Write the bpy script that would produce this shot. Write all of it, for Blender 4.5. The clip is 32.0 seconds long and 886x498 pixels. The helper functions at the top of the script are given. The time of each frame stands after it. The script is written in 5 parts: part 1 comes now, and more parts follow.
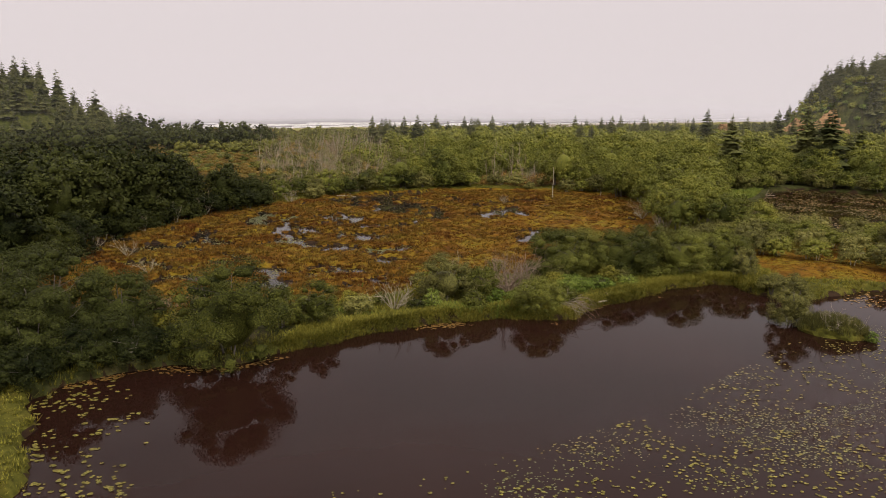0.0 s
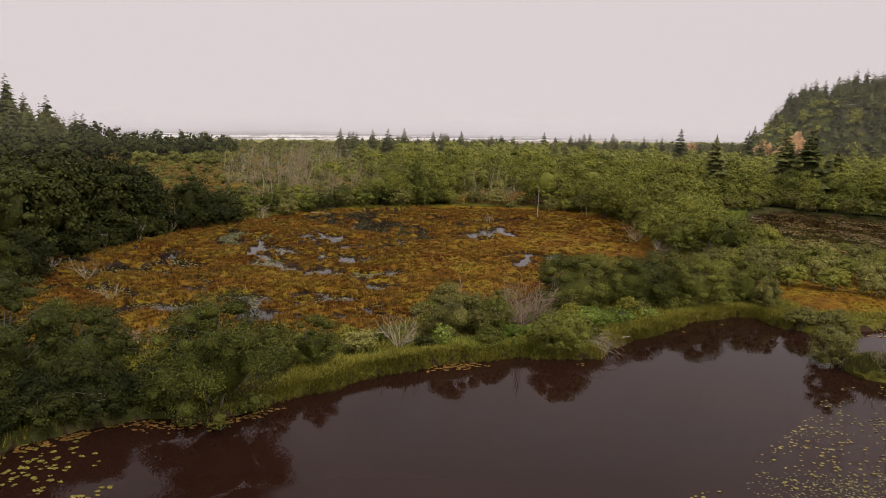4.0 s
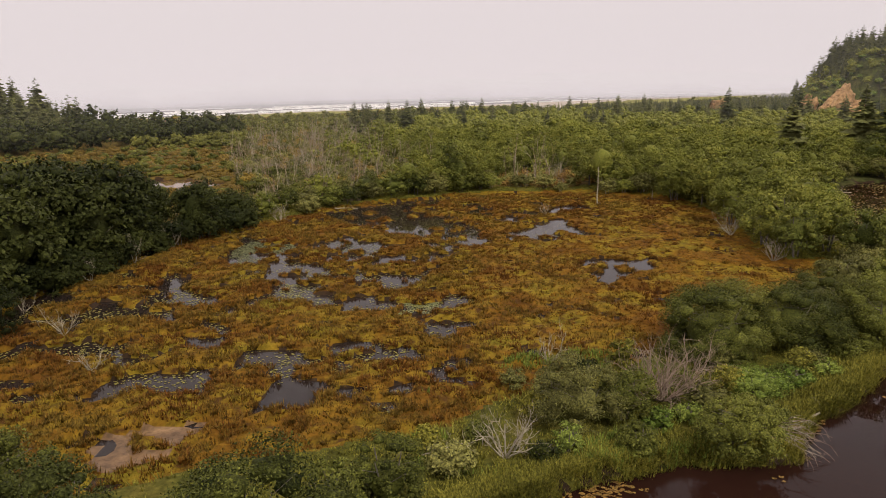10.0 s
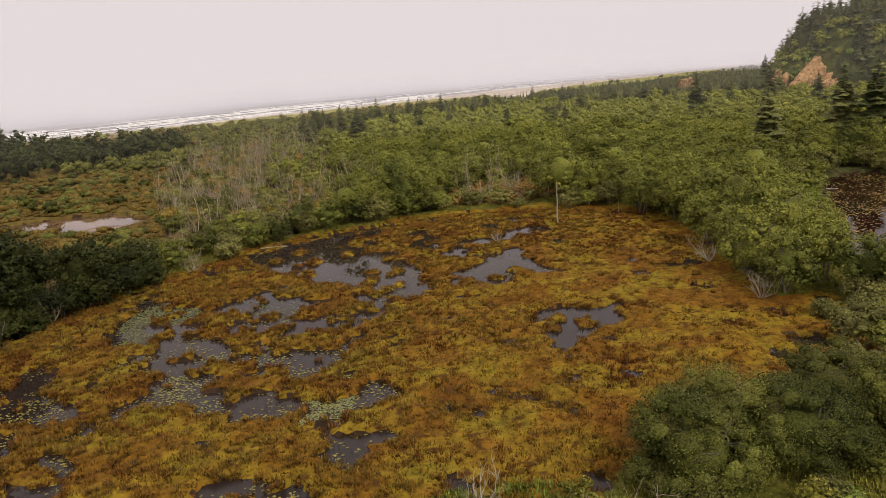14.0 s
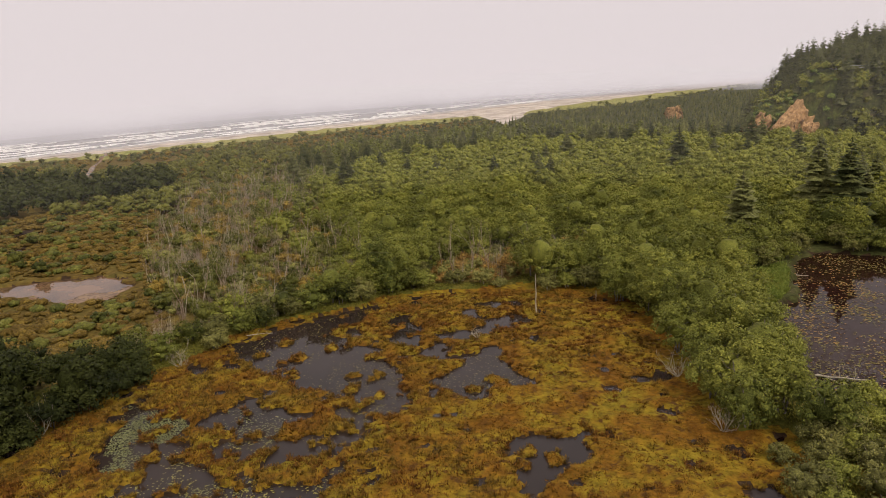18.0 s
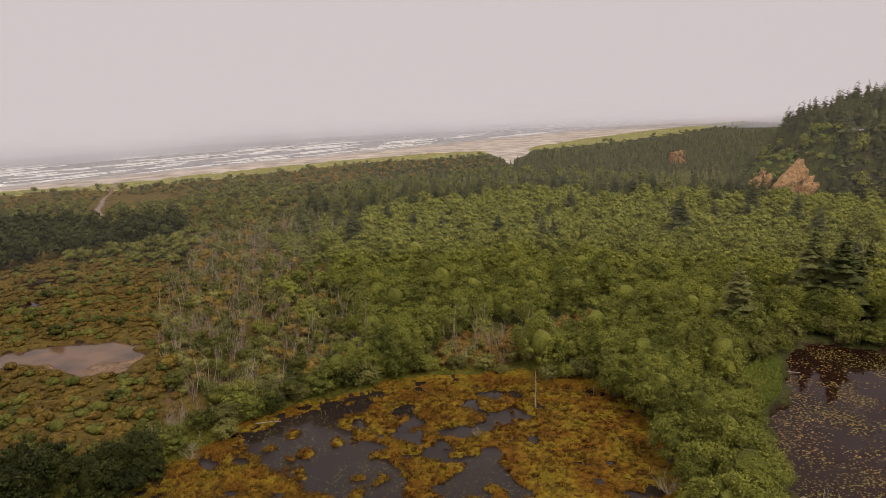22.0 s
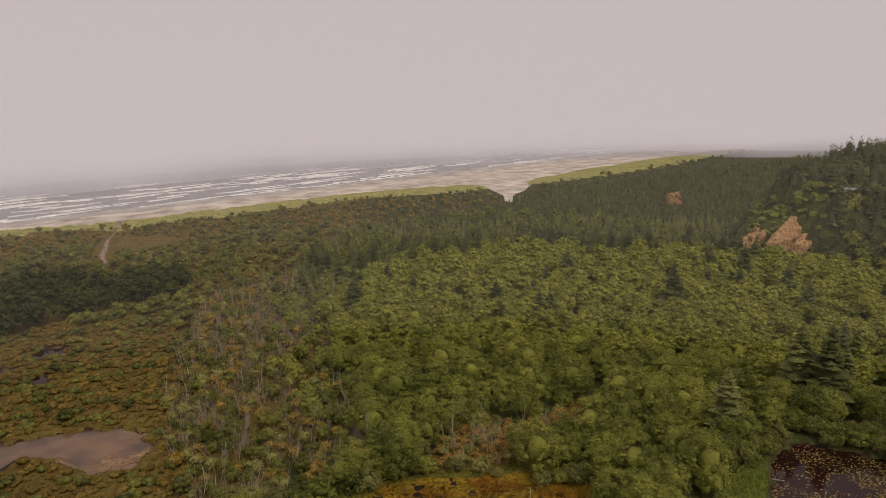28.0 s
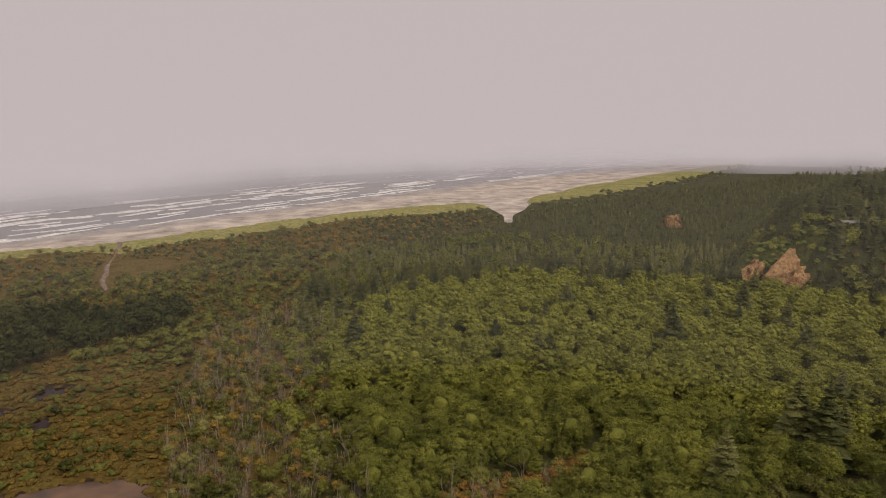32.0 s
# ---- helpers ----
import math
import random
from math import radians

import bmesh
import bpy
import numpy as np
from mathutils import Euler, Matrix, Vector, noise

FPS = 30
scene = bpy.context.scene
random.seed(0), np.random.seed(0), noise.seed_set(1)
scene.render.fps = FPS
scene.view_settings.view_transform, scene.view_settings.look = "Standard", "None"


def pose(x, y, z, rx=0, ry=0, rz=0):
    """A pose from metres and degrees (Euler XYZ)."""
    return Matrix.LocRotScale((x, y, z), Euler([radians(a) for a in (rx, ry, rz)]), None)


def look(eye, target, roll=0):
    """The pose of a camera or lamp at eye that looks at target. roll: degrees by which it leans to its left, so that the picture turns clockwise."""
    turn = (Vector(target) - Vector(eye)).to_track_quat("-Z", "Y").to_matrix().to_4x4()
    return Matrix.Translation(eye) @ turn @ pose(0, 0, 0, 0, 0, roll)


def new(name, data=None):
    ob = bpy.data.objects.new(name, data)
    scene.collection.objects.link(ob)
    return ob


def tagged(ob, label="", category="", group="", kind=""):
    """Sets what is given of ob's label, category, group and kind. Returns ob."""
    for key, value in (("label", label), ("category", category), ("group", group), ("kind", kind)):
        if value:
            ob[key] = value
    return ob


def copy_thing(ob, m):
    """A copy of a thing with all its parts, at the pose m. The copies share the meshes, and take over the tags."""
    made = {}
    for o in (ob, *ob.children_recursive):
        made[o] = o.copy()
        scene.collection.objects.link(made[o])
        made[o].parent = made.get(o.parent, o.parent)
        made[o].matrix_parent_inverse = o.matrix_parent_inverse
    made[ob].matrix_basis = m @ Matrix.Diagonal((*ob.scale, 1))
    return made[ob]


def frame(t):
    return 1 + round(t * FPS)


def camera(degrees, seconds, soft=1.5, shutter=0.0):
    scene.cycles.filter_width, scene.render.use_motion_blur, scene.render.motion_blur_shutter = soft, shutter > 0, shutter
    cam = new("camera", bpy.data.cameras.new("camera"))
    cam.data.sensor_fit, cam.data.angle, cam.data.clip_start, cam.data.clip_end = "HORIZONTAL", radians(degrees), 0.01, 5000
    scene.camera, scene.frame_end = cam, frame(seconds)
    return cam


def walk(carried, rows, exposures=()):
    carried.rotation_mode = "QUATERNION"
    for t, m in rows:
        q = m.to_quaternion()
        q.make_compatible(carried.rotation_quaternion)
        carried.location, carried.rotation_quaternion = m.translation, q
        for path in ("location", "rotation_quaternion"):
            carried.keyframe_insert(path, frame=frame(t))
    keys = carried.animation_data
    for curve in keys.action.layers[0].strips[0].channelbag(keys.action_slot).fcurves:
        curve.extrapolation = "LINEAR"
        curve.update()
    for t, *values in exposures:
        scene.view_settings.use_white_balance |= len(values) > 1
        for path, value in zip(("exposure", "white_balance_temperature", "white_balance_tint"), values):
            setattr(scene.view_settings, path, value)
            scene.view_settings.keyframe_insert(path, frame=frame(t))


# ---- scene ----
# A coastal wetland seen from a drone: a dark pond, a sedge marsh with pools, alder woods, pine woods, dunes, beach and sea.
cam = camera(62, 32.0, soft=0.6)
walk(cam, [
    (0, look((6.37, -45.99, 20.25), (1.11, 12.64, 8.61), 0.49)),
    (1, look((5.51, -43.71, 20.07), (0.99, 15.08, 8.96), 0.84)),
    (2, look((4.27, -41.67, 19.73), (0.76, 17.28, 9.14), 1.37)),
    (3, look((2.70, -40.07, 19.73), (0.12, 18.97, 9.36), 1.74)),
    (3.5, look((1.84, -39.25, 19.81), (-0.32, 19.81, 9.42), 1.72)),
    (5.5, look((-1.66, -35.27, 20.37), (-2.98, 23.77, 9.79), 1.73)),
    (6, look((-2.50, -33.85, 20.48), (-3.79, 25.17, 9.74), 1.70)),
    (7, look((-4.09, -30.65, 20.74), (-5.42, 28.27, 9.47), 1.52)),
    (8, look((-5.36, -26.79, 21.11), (-6.91, 32.01, 9.27), 1.11)),
    (9, look((-6.09, -22.27, 21.61), (-7.98, 36.37, 9.05), 0.48)),
    (10, look((-6.23, -17.24, 22.14), (-8.79, 41.20, 8.79), -0.63)),
    (10.5, look((-6.05, -14.37, 22.17), (-8.96, 43.98, 8.49), -1.20)),
    (11, look((-5.66, -11.28, 22.00), (-8.93, 46.98, 8.04), -1.75)),
    (11.5, look((-5.07, -8.23, 21.84), (-8.72, 50.00, 7.82), -2.29)),
    (12, look((-4.40, -4.99, 21.66), (-9.44, 53.16, 7.76), -2.57)),
    (12.5, look((-3.38, -2.41, 22.22), (-8.60, 55.74, 8.40), -2.94)),
    (13, look((-2.13, -1.12, 23.25), (-5.06, 57.15, 9.24), -3.61)),
    (13.5, look((-1.39, -0.58, 24.27), (-2.84, 57.69, 10.04), -3.87)),
    (14, look((-0.81, -0.54, 25.59), (-1.81, 57.72, 11.27), -4.13)),
    (14.5, look((-0.43, -0.66, 27.26), (-1.22, 57.60, 12.94), -4.18)),
    (16.5, look((0.85, -0.01, 34.89), (0.57, 58.16, 20.19), -3.90)),
    (17.5, look((1.27, -0.34, 38.57), (1.12, 57.87, 24.01), -3.34)),
    (18.5, look((1.26, -0.42, 41.74), (1.15, 57.89, 27.63), -2.76)),
    (19.5, look((1.11, -0.82, 45.27), (1.05, 57.59, 31.57), -2.12)),
    (20.5, look((1.06, -1.35, 48.91), (0.94, 57.14, 35.52), -1.63)),
    (21.5, look((1.09, -1.67, 52.53), (0.89, 56.85, 39.30), -1.45)),
    (22.5, look((1.13, -2.00, 56.25), (0.88, 56.56, 43.18), -1.29)),
    (23.5, look((1.11, -2.22, 59.63), (0.85, 56.37, 46.73), -1.16)),
    (24.5, look((1.12, -2.51, 62.91), (0.89, 56.12, 50.17), -1.07)),
    (25.5, look((1.17, -2.70, 66.46), (0.98, 55.94, 53.76), -0.94)),
    (27.5, look((1.15, -3.14, 73.23), (1.05, 55.52, 60.61), -0.74)),
    (28.5, look((1.12, -2.56, 76.46), (1.06, 56.11, 63.92), -0.74)),
    (29.5, look((1.22, -2.26, 79.90), (1.15, 56.42, 67.42), -0.74)),
    (30.5, look((1.23, -2.11, 83.40), (1.18, 56.59, 70.96), -0.70)),
    (31.5, look((1.02, -1.93, 85.88), (0.99, 56.78, 73.49), -0.43)),
    (32, look((0.86, -1.52, 86.53), (0.86, 57.20, 74.20), -0.35)),
], exposures=[(0, 0.40, 6500, 10), (6, 0.30, 6500, 10), (11, 0.46, 6500, 10), (18, 0.42, 6500, 10), (22, 0.15, 6560, 11), (27, -0.03, 6600, 12), (32, -0.11, 6640, 13)])

# ---------------------------------------------------------------- light
SUN_EL, SUN_AZ = 48.0, 150.0
world = bpy.data.worlds.new("overcast_sky")
scene.world = world
world.use_nodes = True
wn, wl = world.node_tree.nodes, world.node_tree.links
wn.clear()
w_out, w_bg = wn.new("ShaderNodeOutputWorld"), wn.new("ShaderNodeBackground")
w_sky, w_mix = wn.new("ShaderNodeTexSky"), wn.new("ShaderNodeMix")
w_noise, w_ramp = wn.new("ShaderNodeTexNoise"), wn.new("ShaderNodeValToRGB")
w_sky.sky_type, w_sky.sun_disc = "NISHITA", False
w_sky.sun_elevation, w_sky.sun_rotation = radians(SUN_EL), radians(SUN_AZ)
w_scale = wn.new("ShaderNodeVectorMath")
w_scale.operation = "SCALE"
w_scale.inputs["Scale"].default_value = 0.08
wl.new(w_sky.outputs[0], w_scale.inputs[0])
w_noise.inputs["Scale"].default_value, w_noise.inputs["Detail"].default_value = 1.6, 3.0
w_ramp.color_ramp.elements[0].position, w_ramp.color_ramp.elements[1].position = 0.3, 0.7
w_ramp.color_ramp.elements[0].color = (0.72, 0.645, 0.655, 1)
w_ramp.color_ramp.elements[1].color = (0.80, 0.725, 0.73, 1)
wl.new(w_noise.outputs[0], w_ramp.inputs[0])
w_tc, w_sep = wn.new("ShaderNodeTexCoord"), wn.new("ShaderNodeSeparateXYZ")
w_el, w_mul = wn.new("ShaderNodeValToRGB"), wn.new("ShaderNodeMix")
wl.new(w_tc.outputs["Generated"], w_sep.inputs[0])
wl.new(w_sep.outputs["Z"], w_el.inputs[0])
w_el.color_ramp.elements[0].position, w_el.color_ramp.elements[0].color = 0.0, (0.80, 0.80, 0.80, 1)
w_el.color_ramp.elements[1].position, w_el.color_ramp.elements[1].color = 0.2, (1.06, 1.06, 1.06, 1)
w_mul.data_type, w_mul.blend_type = "RGBA", "MULTIPLY"
w_mul.inputs[0].default_value = 1.0
wl.new(w_ramp.outputs[0], w_mul.inputs[6])
wl.new(w_el.outputs[0], w_mul.inputs[7])
w_mix.data_type = "RGBA"
w_mix.inputs[0].default_value = 0.94
wl.new(w_scale.outputs[0], w_mix.inputs[6])
wl.new(w_mul.outputs[2], w_mix.inputs[7])
wl.new(w_mix.outputs[2], w_bg.inputs[0])
w_bg.inputs[1].default_value = 1.0
wl.new(w_bg.outputs[0], w_out.inputs[0])

sun = new("sun", bpy.data.lights.new("sun", "SUN"))
sun.data.energy, sun.data.angle, sun.data.color = 1.5, radians(12), (1.0, 0.93, 0.82)
sun.matrix_world = look((0, 0, 300), (300 * -math.sin(radians(SUN_AZ)), 300 * -math.cos(radians(SUN_AZ)), 300 - 300 * math.tan(radians(SUN_EL))))


# ---------------------------------------------------------------- materials
def nodes_of(name):
    m = bpy.data.materials.new(name)
    m.use_nodes = True
    return m, m.node_tree.nodes, m.node_tree.links, m.node_tree.nodes["Principled BSDF"]


def add(n, kind, **inputs):
    node = n.new("ShaderNode" + kind)
    for key, value in inputs.items():
        node.inputs[key.replace("_", " ")].default_value = value
    return node


def ramp_of(n, stops):
    r = n.new("ShaderNodeValToRGB")
    e = r.color_ramp.elements
    while len(e) < len(stops):
        e.new(0.5)
    for slot, (p, c) in zip(e, stops):
        slot.position, slot.color = p, (*c, 1)
    return r


def blend(n, l, fac, a, b, mode="MIX"):
    m = n.new("ShaderNodeMix")
    m.data_type, m.blend_type = "RGBA", mode
    for slot, value in ((0, fac), (6, a), (7, b)):
        if isinstance(value, (int, float)):
            m.inputs[slot].default_value = value
        elif isinstance(value, tuple):
            m.inputs[slot].default_value = (*value, 1)
        else:
            l.new(value, m.inputs[slot])
    return m.outputs[2]


def leaf_material(name, dark, light, rough=0.6, patch=1.5, grain=3.2, mid=None):
    """Foliage: tone by leaf, by plant and by a slow drift over the ground."""
    m, n, l, b = nodes_of(name)
    geo, info = n.new("ShaderNodeNewGeometry"), n.new("ShaderNodeObjectInfo")
    drift = add(n, "TexNoise", Scale=0.13, Detail=5.0, Roughness=0.6)
    l.new(geo.outputs["Position"], drift.inputs["Vector"])
    s1 = add(n, "Math")
    s1.operation = "MULTIPLY_ADD"
    l.new(geo.outputs["Random Per Island"], s1.inputs[0])
    s1.inputs[1].default_value = 0.46
    s2 = add(n, "Math")
    s2.operation = "MULTIPLY_ADD"
    l.new(drift.outputs[0], s2.inputs[0])
    s2.inputs[1].default_value = patch
    s3 = add(n, "Math")
    s3.operation = "MULTIPLY_ADD"
    l.new(info.outputs["Random"], s3.inputs[0])
    s3.inputs[1].default_value, s3.inputs[2].default_value = 0.6, -0.03 - patch * 0.5
    l.new(s3.outputs[0], s2.inputs[2])
    l.new(s2.outputs[0], s1.inputs[2])
    r = ramp_of(n, [(0.0, dark), (0.5, mid), (1.0, light)] if mid else [(0.0, dark), (1.0, light)])
    l.new(s1.outputs[0], r.inputs[0])
    fine = add(n, "TexNoise", Scale=grain, Detail=3.0, Roughness=0.65)
    l.new(geo.outputs["Position"], fine.inputs["Vector"])
    q = ramp_of(n, [(0.40, (0.46, 0.47, 0.48)), (0.60, (1.42, 1.40, 1.30))])
    l.new(fine.outputs[0], q.inputs[0])
    l.new(blend(n, l, 1.0, r.outputs[0], q.outputs[0], "MULTIPLY"), b.inputs["Base Color"])
    bump = add(n, "Bump", Strength=0.8, Distance=0.6 / grain)
    l.new(fine.outputs[0], bump.inputs["Height"])
    l.new(bump.outputs[0], b.inputs["Normal"])
    b.inputs["Roughness"].default_value = rough
    b.inputs["Specular IOR Level"].default_value = 0.08
    return m


def bark_material(name, a, b_, scale=3.0):
    m, n, l, b = nodes_of(name)
    t = n.new("ShaderNodeTexCoord")
    f = add(n, "TexNoise", Scale=scale, Detail=6.0)
    l.new(t.outputs["Object"], f.inputs["Vector"])
    r = ramp_of(n, [(0.3, a), (0.7, b_)])
    l.new(f.outputs[0], r.inputs[0])
    l.new(r.outputs[0], b.inputs["Base Color"])
    bump = add(n, "Bump", Strength=0.5, Distance=0.03)
    l.new(f.outputs[0], bump.inputs["Height"])
    l.new(bump.outputs[0], b.inputs["Normal"])
    b.inputs["Roughness"].default_value = 0.85
    return m


def ground_material(name, tones, s_large, s_small, rough=0.9, bump=0.4, dist=0.1, stain_shade=None):
    """Ground cover: a slow drift of tones, fine mottling over it, and relief."""
    m, n, l, b = nodes_of(name)
    geo = n.new("ShaderNodeNewGeometry")
    big = add(n, "TexNoise", Scale=s_large, Detail=4.0, Roughness=0.6)
    small = add(n, "TexNoise", Scale=s_small, Detail=5.0, Roughness=0.65)
    l.new(geo.outputs["Position"], big.inputs["Vector"])
    l.new(geo.outputs["Position"], small.inputs["Vector"])
    k = len(tones)
    r = ramp_of(n, [(0.3 + 0.4 * i / (k - 1), c) for i, c in enumerate(tones)])
    l.new(big.outputs[0], r.inputs[0])
    g = ramp_of(n, [(0.3, (0.45, 0.45, 0.45)), (0.72, (1.35, 1.35, 1.3))])
    l.new(small.outputs[0], g.inputs[0])
    col = blend(n, l, 1.0, r.outputs[0], g.outputs[0], "MULTIPLY")
    if stain_shade:
        sp = add(n, "TexNoise", Scale=stain_shade[1], Detail=4.0)
        l.new(geo.outputs["Position"], sp.inputs["Vector"])
        q = ramp_of(n, [(0.56, (0, 0, 0)), (0.66, (1, 1, 1))])
        l.new(sp.outputs[0], q.inputs[0])
        col = blend(n, l, q.outputs[0], col, stain_shade[0])
    l.new(col, b.inputs["Base Color"])
    bm_ = add(n, "Bump", Strength=bump, Distance=dist)
    l.new(small.outputs[0], bm_.inputs["Height"])
    l.new(bm_.outputs[0], b.inputs["Normal"])
    b.inputs["Roughness"].default_value = rough
    b.inputs["Specular IOR Level"].default_value = 0.06
    return m


def water_material(name, a, b_, wave, strength, rough, s=0.05, level=0.5):
    m, n, l, b = nodes_of(name)
    geo = n.new("ShaderNodeNewGeometry")
    murk = add(n, "TexNoise", Scale=s, Detail=4.0)
    l.new(geo.outputs["Position"], murk.inputs["Vector"])
    r = ramp_of(n, [(0.35, a), (0.65, b_)])
    l.new(murk.outputs[0], r.inputs[0])
    l.new(r.outputs[0], b.inputs["Base Color"])
    rip = add(n, "TexNoise", Scale=wave, Detail=3.0)
    l.new(geo.outputs["Position"], rip.inputs["Vector"])
    bump = add(n, "Bump", Strength=strength, Distance=0.05)
    l.new(rip.outputs[0], bump.inputs["Height"])
    l.new(bump.outputs[0], b.inputs["Normal"])
    b.inputs["Roughness"].default_value, b.inputs["IOR"].default_value = rough, 1.33
    b.inputs["Specular IOR Level"].default_value = level
    return m


M_ALDER = leaf_material("alder_leaf", (0.066, 0.078, 0.016), (0.254, 0.254, 0.046), patch=1.5, grain=7.0)
# dark leaf tone lowered further, shade of the left side is in the colour
M_DARK_SHADE = leaf_material("shade_dark_alder_leaf", (0.010, 0.014, 0.004), (0.062, 0.069, 0.016), grain=6.0)
M_WILLOW = leaf_material("green_willow_leaf", (0.038, 0.044, 0.010), (0.185, 0.178, 0.036), grain=8.0)
M_BUSH = leaf_material("bush_leaf", (0.020, 0.026, 0.006), (0.185, 0.190, 0.036), grain=8.0)
M_OLIVE = leaf_material("willow_leaf", (0.075, 0.074, 0.021), (0.235, 0.220, 0.064), grain=7.0)
M_BRIGHT = leaf_material("bright_leaf", (0.085, 0.13, 0.02), (0.24, 0.28, 0.055))
M_SCRUB = leaf_material("scrub_leaf", (0.092, 0.060, 0.013), (0.262, 0.180, 0.038), grain=6.0)
M_RUSTBUSH = leaf_material("rusty_shrub_leaf", (0.14, 0.07, 0.02), (0.33, 0.2, 0.055))
M_CONIFER = leaf_material("spruce_needle", (0.042, 0.050, 0.016), (0.150, 0.150, 0.050), 0.7)
# far pine and dune scrub tone lifted, distance haze is in the colour
M_HAZY_PINE = leaf_material("hazy_pine_needle", (0.048, 0.052, 0.017), (0.180, 0.176, 0.054), 0.7, 1.3)
M_SEDGE = leaf_material("sedge_blade", (0.094, 0.037, 0.008), (0.212, 0.148, 0.023), 0.7, 2.6, 2.0, (0.200, 0.092, 0.012))
M_RUST = leaf_material("rusty_sedge_blade", (0.062, 0.024, 0.007), (0.158, 0.100, 0.018), 0.7, 2.6, 2.4, (0.140, 0.056, 0.011))
M_GRASS = leaf_material("bank_grass_blade", (0.056, 0.06, 0.010), (0.27, 0.242, 0.04), 0.7, 1.7, 6.0)
M_PAD = leaf_material("lily_pad_leaf", (0.09, 0.078, 0.018), (0.26, 0.23, 0.055), 0.35, 1.0, 8.0)
M_PADGREEN = leaf_material("green_lily_pad", (0.10, 0.108, 0.042), (0.22, 0.225, 0.095), 0.35, 1.0, 8.0)
M_PADRED = leaf_material("autumn_lily_pad", (0.13, 0.068, 0.018), (0.40, 0.255, 0.075), 0.4, 1.0, 8.0)
M_BARK = bark_material("alder_bark", (0.06, 0.05, 0.04), (0.20, 0.17, 0.14))
M_DEAD = bark_material("dead_wood", (0.20, 0.165, 0.11), (0.44, 0.38, 0.28))
M_TWIG = bark_material("dead_twig", (0.17, 0.115, 0.08), (0.34, 0.25, 0.18))
M_ROCK = ground_material("ochre_rock", [(0.24, 0.13, 0.055), (0.48, 0.30, 0.145), (0.36, 0.215, 0.10)], 0.12, 0.7, 0.95, 1.0, 0.6, stain_shade=((0.12, 0.075, 0.04), 0.3))
M_POND = water_material("pond_water", (0.016, 0.0066, 0.0045), (0.023, 0.0092, 0.0062), 2.5, 0.02, 0.02, level=0.125)
M_SEA = water_material("sea_water", (0.145, 0.138, 0.13), (0.20, 0.19, 0.178), 0.25, 0.5, 0.25, 0.01)
M_FOAM = ground_material("surf_foam", [(0.72, 0.7, 0.69), (0.82, 0.8, 0.79)], 0.2, 1.2, 0.8)
M_ASPHALT = ground_material("pale_road", [(0.26, 0.25, 0.24), (0.34, 0.33, 0.31)], 0.3, 3.0, 0.85, 0.1, 0.02)

fo, fon, fol, fob = M_FOAM, M_FOAM.node_tree.nodes, M_FOAM.node_tree.links, M_FOAM.node_tree.nodes["Principled BSDF"]
fo_geo, fo_noise, fo_ramp = fon.new("ShaderNodeNewGeometry"), add(fon, "TexNoise", Scale=0.09, Detail=4.0, Roughness=0.6), ramp_of(fon, [(0.30, (0, 0, 0)), (0.46, (0.95, 0.95, 0.95))])
fol.new(fo_geo.outputs["Position"], fo_noise.inputs["Vector"])
fol.new(fo_noise.outputs[0], fo_ramp.inputs[0])
fol.new(fo_ramp.outputs[0], fob.inputs["Alpha"])

GROUND = [
    ground_material("forest_floor", [(0.035, 0.03, 0.012), (0.055, 0.06, 0.018), (0.08, 0.065, 0.03)], 0.15, 1.2),
    # dark patches paint the shade between tussocks into the sedge mat
    ground_material("sedge_mat", [(0.115, 0.048, 0.007), (0.18, 0.088, 0.010), (0.215, 0.145, 0.014), (0.165, 0.13, 0.014)], 0.16, 1.3, 0.85, 0.9, 0.3, stain_shade=((0.075, 0.036, 0.009), 0.9)),
    ground_material("bank_grass", [(0.055, 0.053, 0.010), (0.095, 0.093, 0.016), (0.14, 0.112, 0.024)], 0.25, 2.0, 0.85, 0.6, 0.15),
    ground_material("pond_bed_mud", [(0.026, 0.016, 0.009), (0.045, 0.026, 0.014)], 0.3, 2.0, 0.6, 0.3, 0.05),
    ground_material("scrub_heath", [(0.095, 0.058, 0.015), (0.135, 0.095, 0.024), (0.11, 0.092, 0.026)], 0.12, 0.9, 0.9, 0.9, 0.5),
    ground_material("dune_grass", [(0.19, 0.195, 0.06), (0.29, 0.265, 0.09), (0.235, 0.235, 0.07)], 0.05, 0.5, 0.9, 0.7, 0.4),
    ground_material("beach_sand", [(0.44, 0.375, 0.32), (0.52, 0.45, 0.385), (0.47, 0.40, 0.345)], 0.02, 0.06, 0.85, 0.05, 0.1),
    ground_material("wet_mud", [(0.23, 0.135, 0.068), (0.15, 0.09, 0.048), (0.30, 0.185, 0.095)], 0.25, 1.5, 0.25, 0.1, 0.03),
    ground_material("hill_cover", [(0.035, 0.045, 0.012), (0.08, 0.09, 0.02), (0.11, 0.10, 0.03)], 0.1, 0.8, 0.9, 0.9, 0.6),
    ground_material("wet_sand", [(0.33, 0.285, 0.25), (0.40, 0.35, 0.305)], 0.02, 0.06, 0.3, 0.05, 0.05),
]
FOREST, MARSH, BANK, BED, HEATH, DUNE, SAND, MUD, HILL, WETSAND = range(10)


# ---------------------------------------------------------------- geometry tools
rng = np.random.default_rng(7)


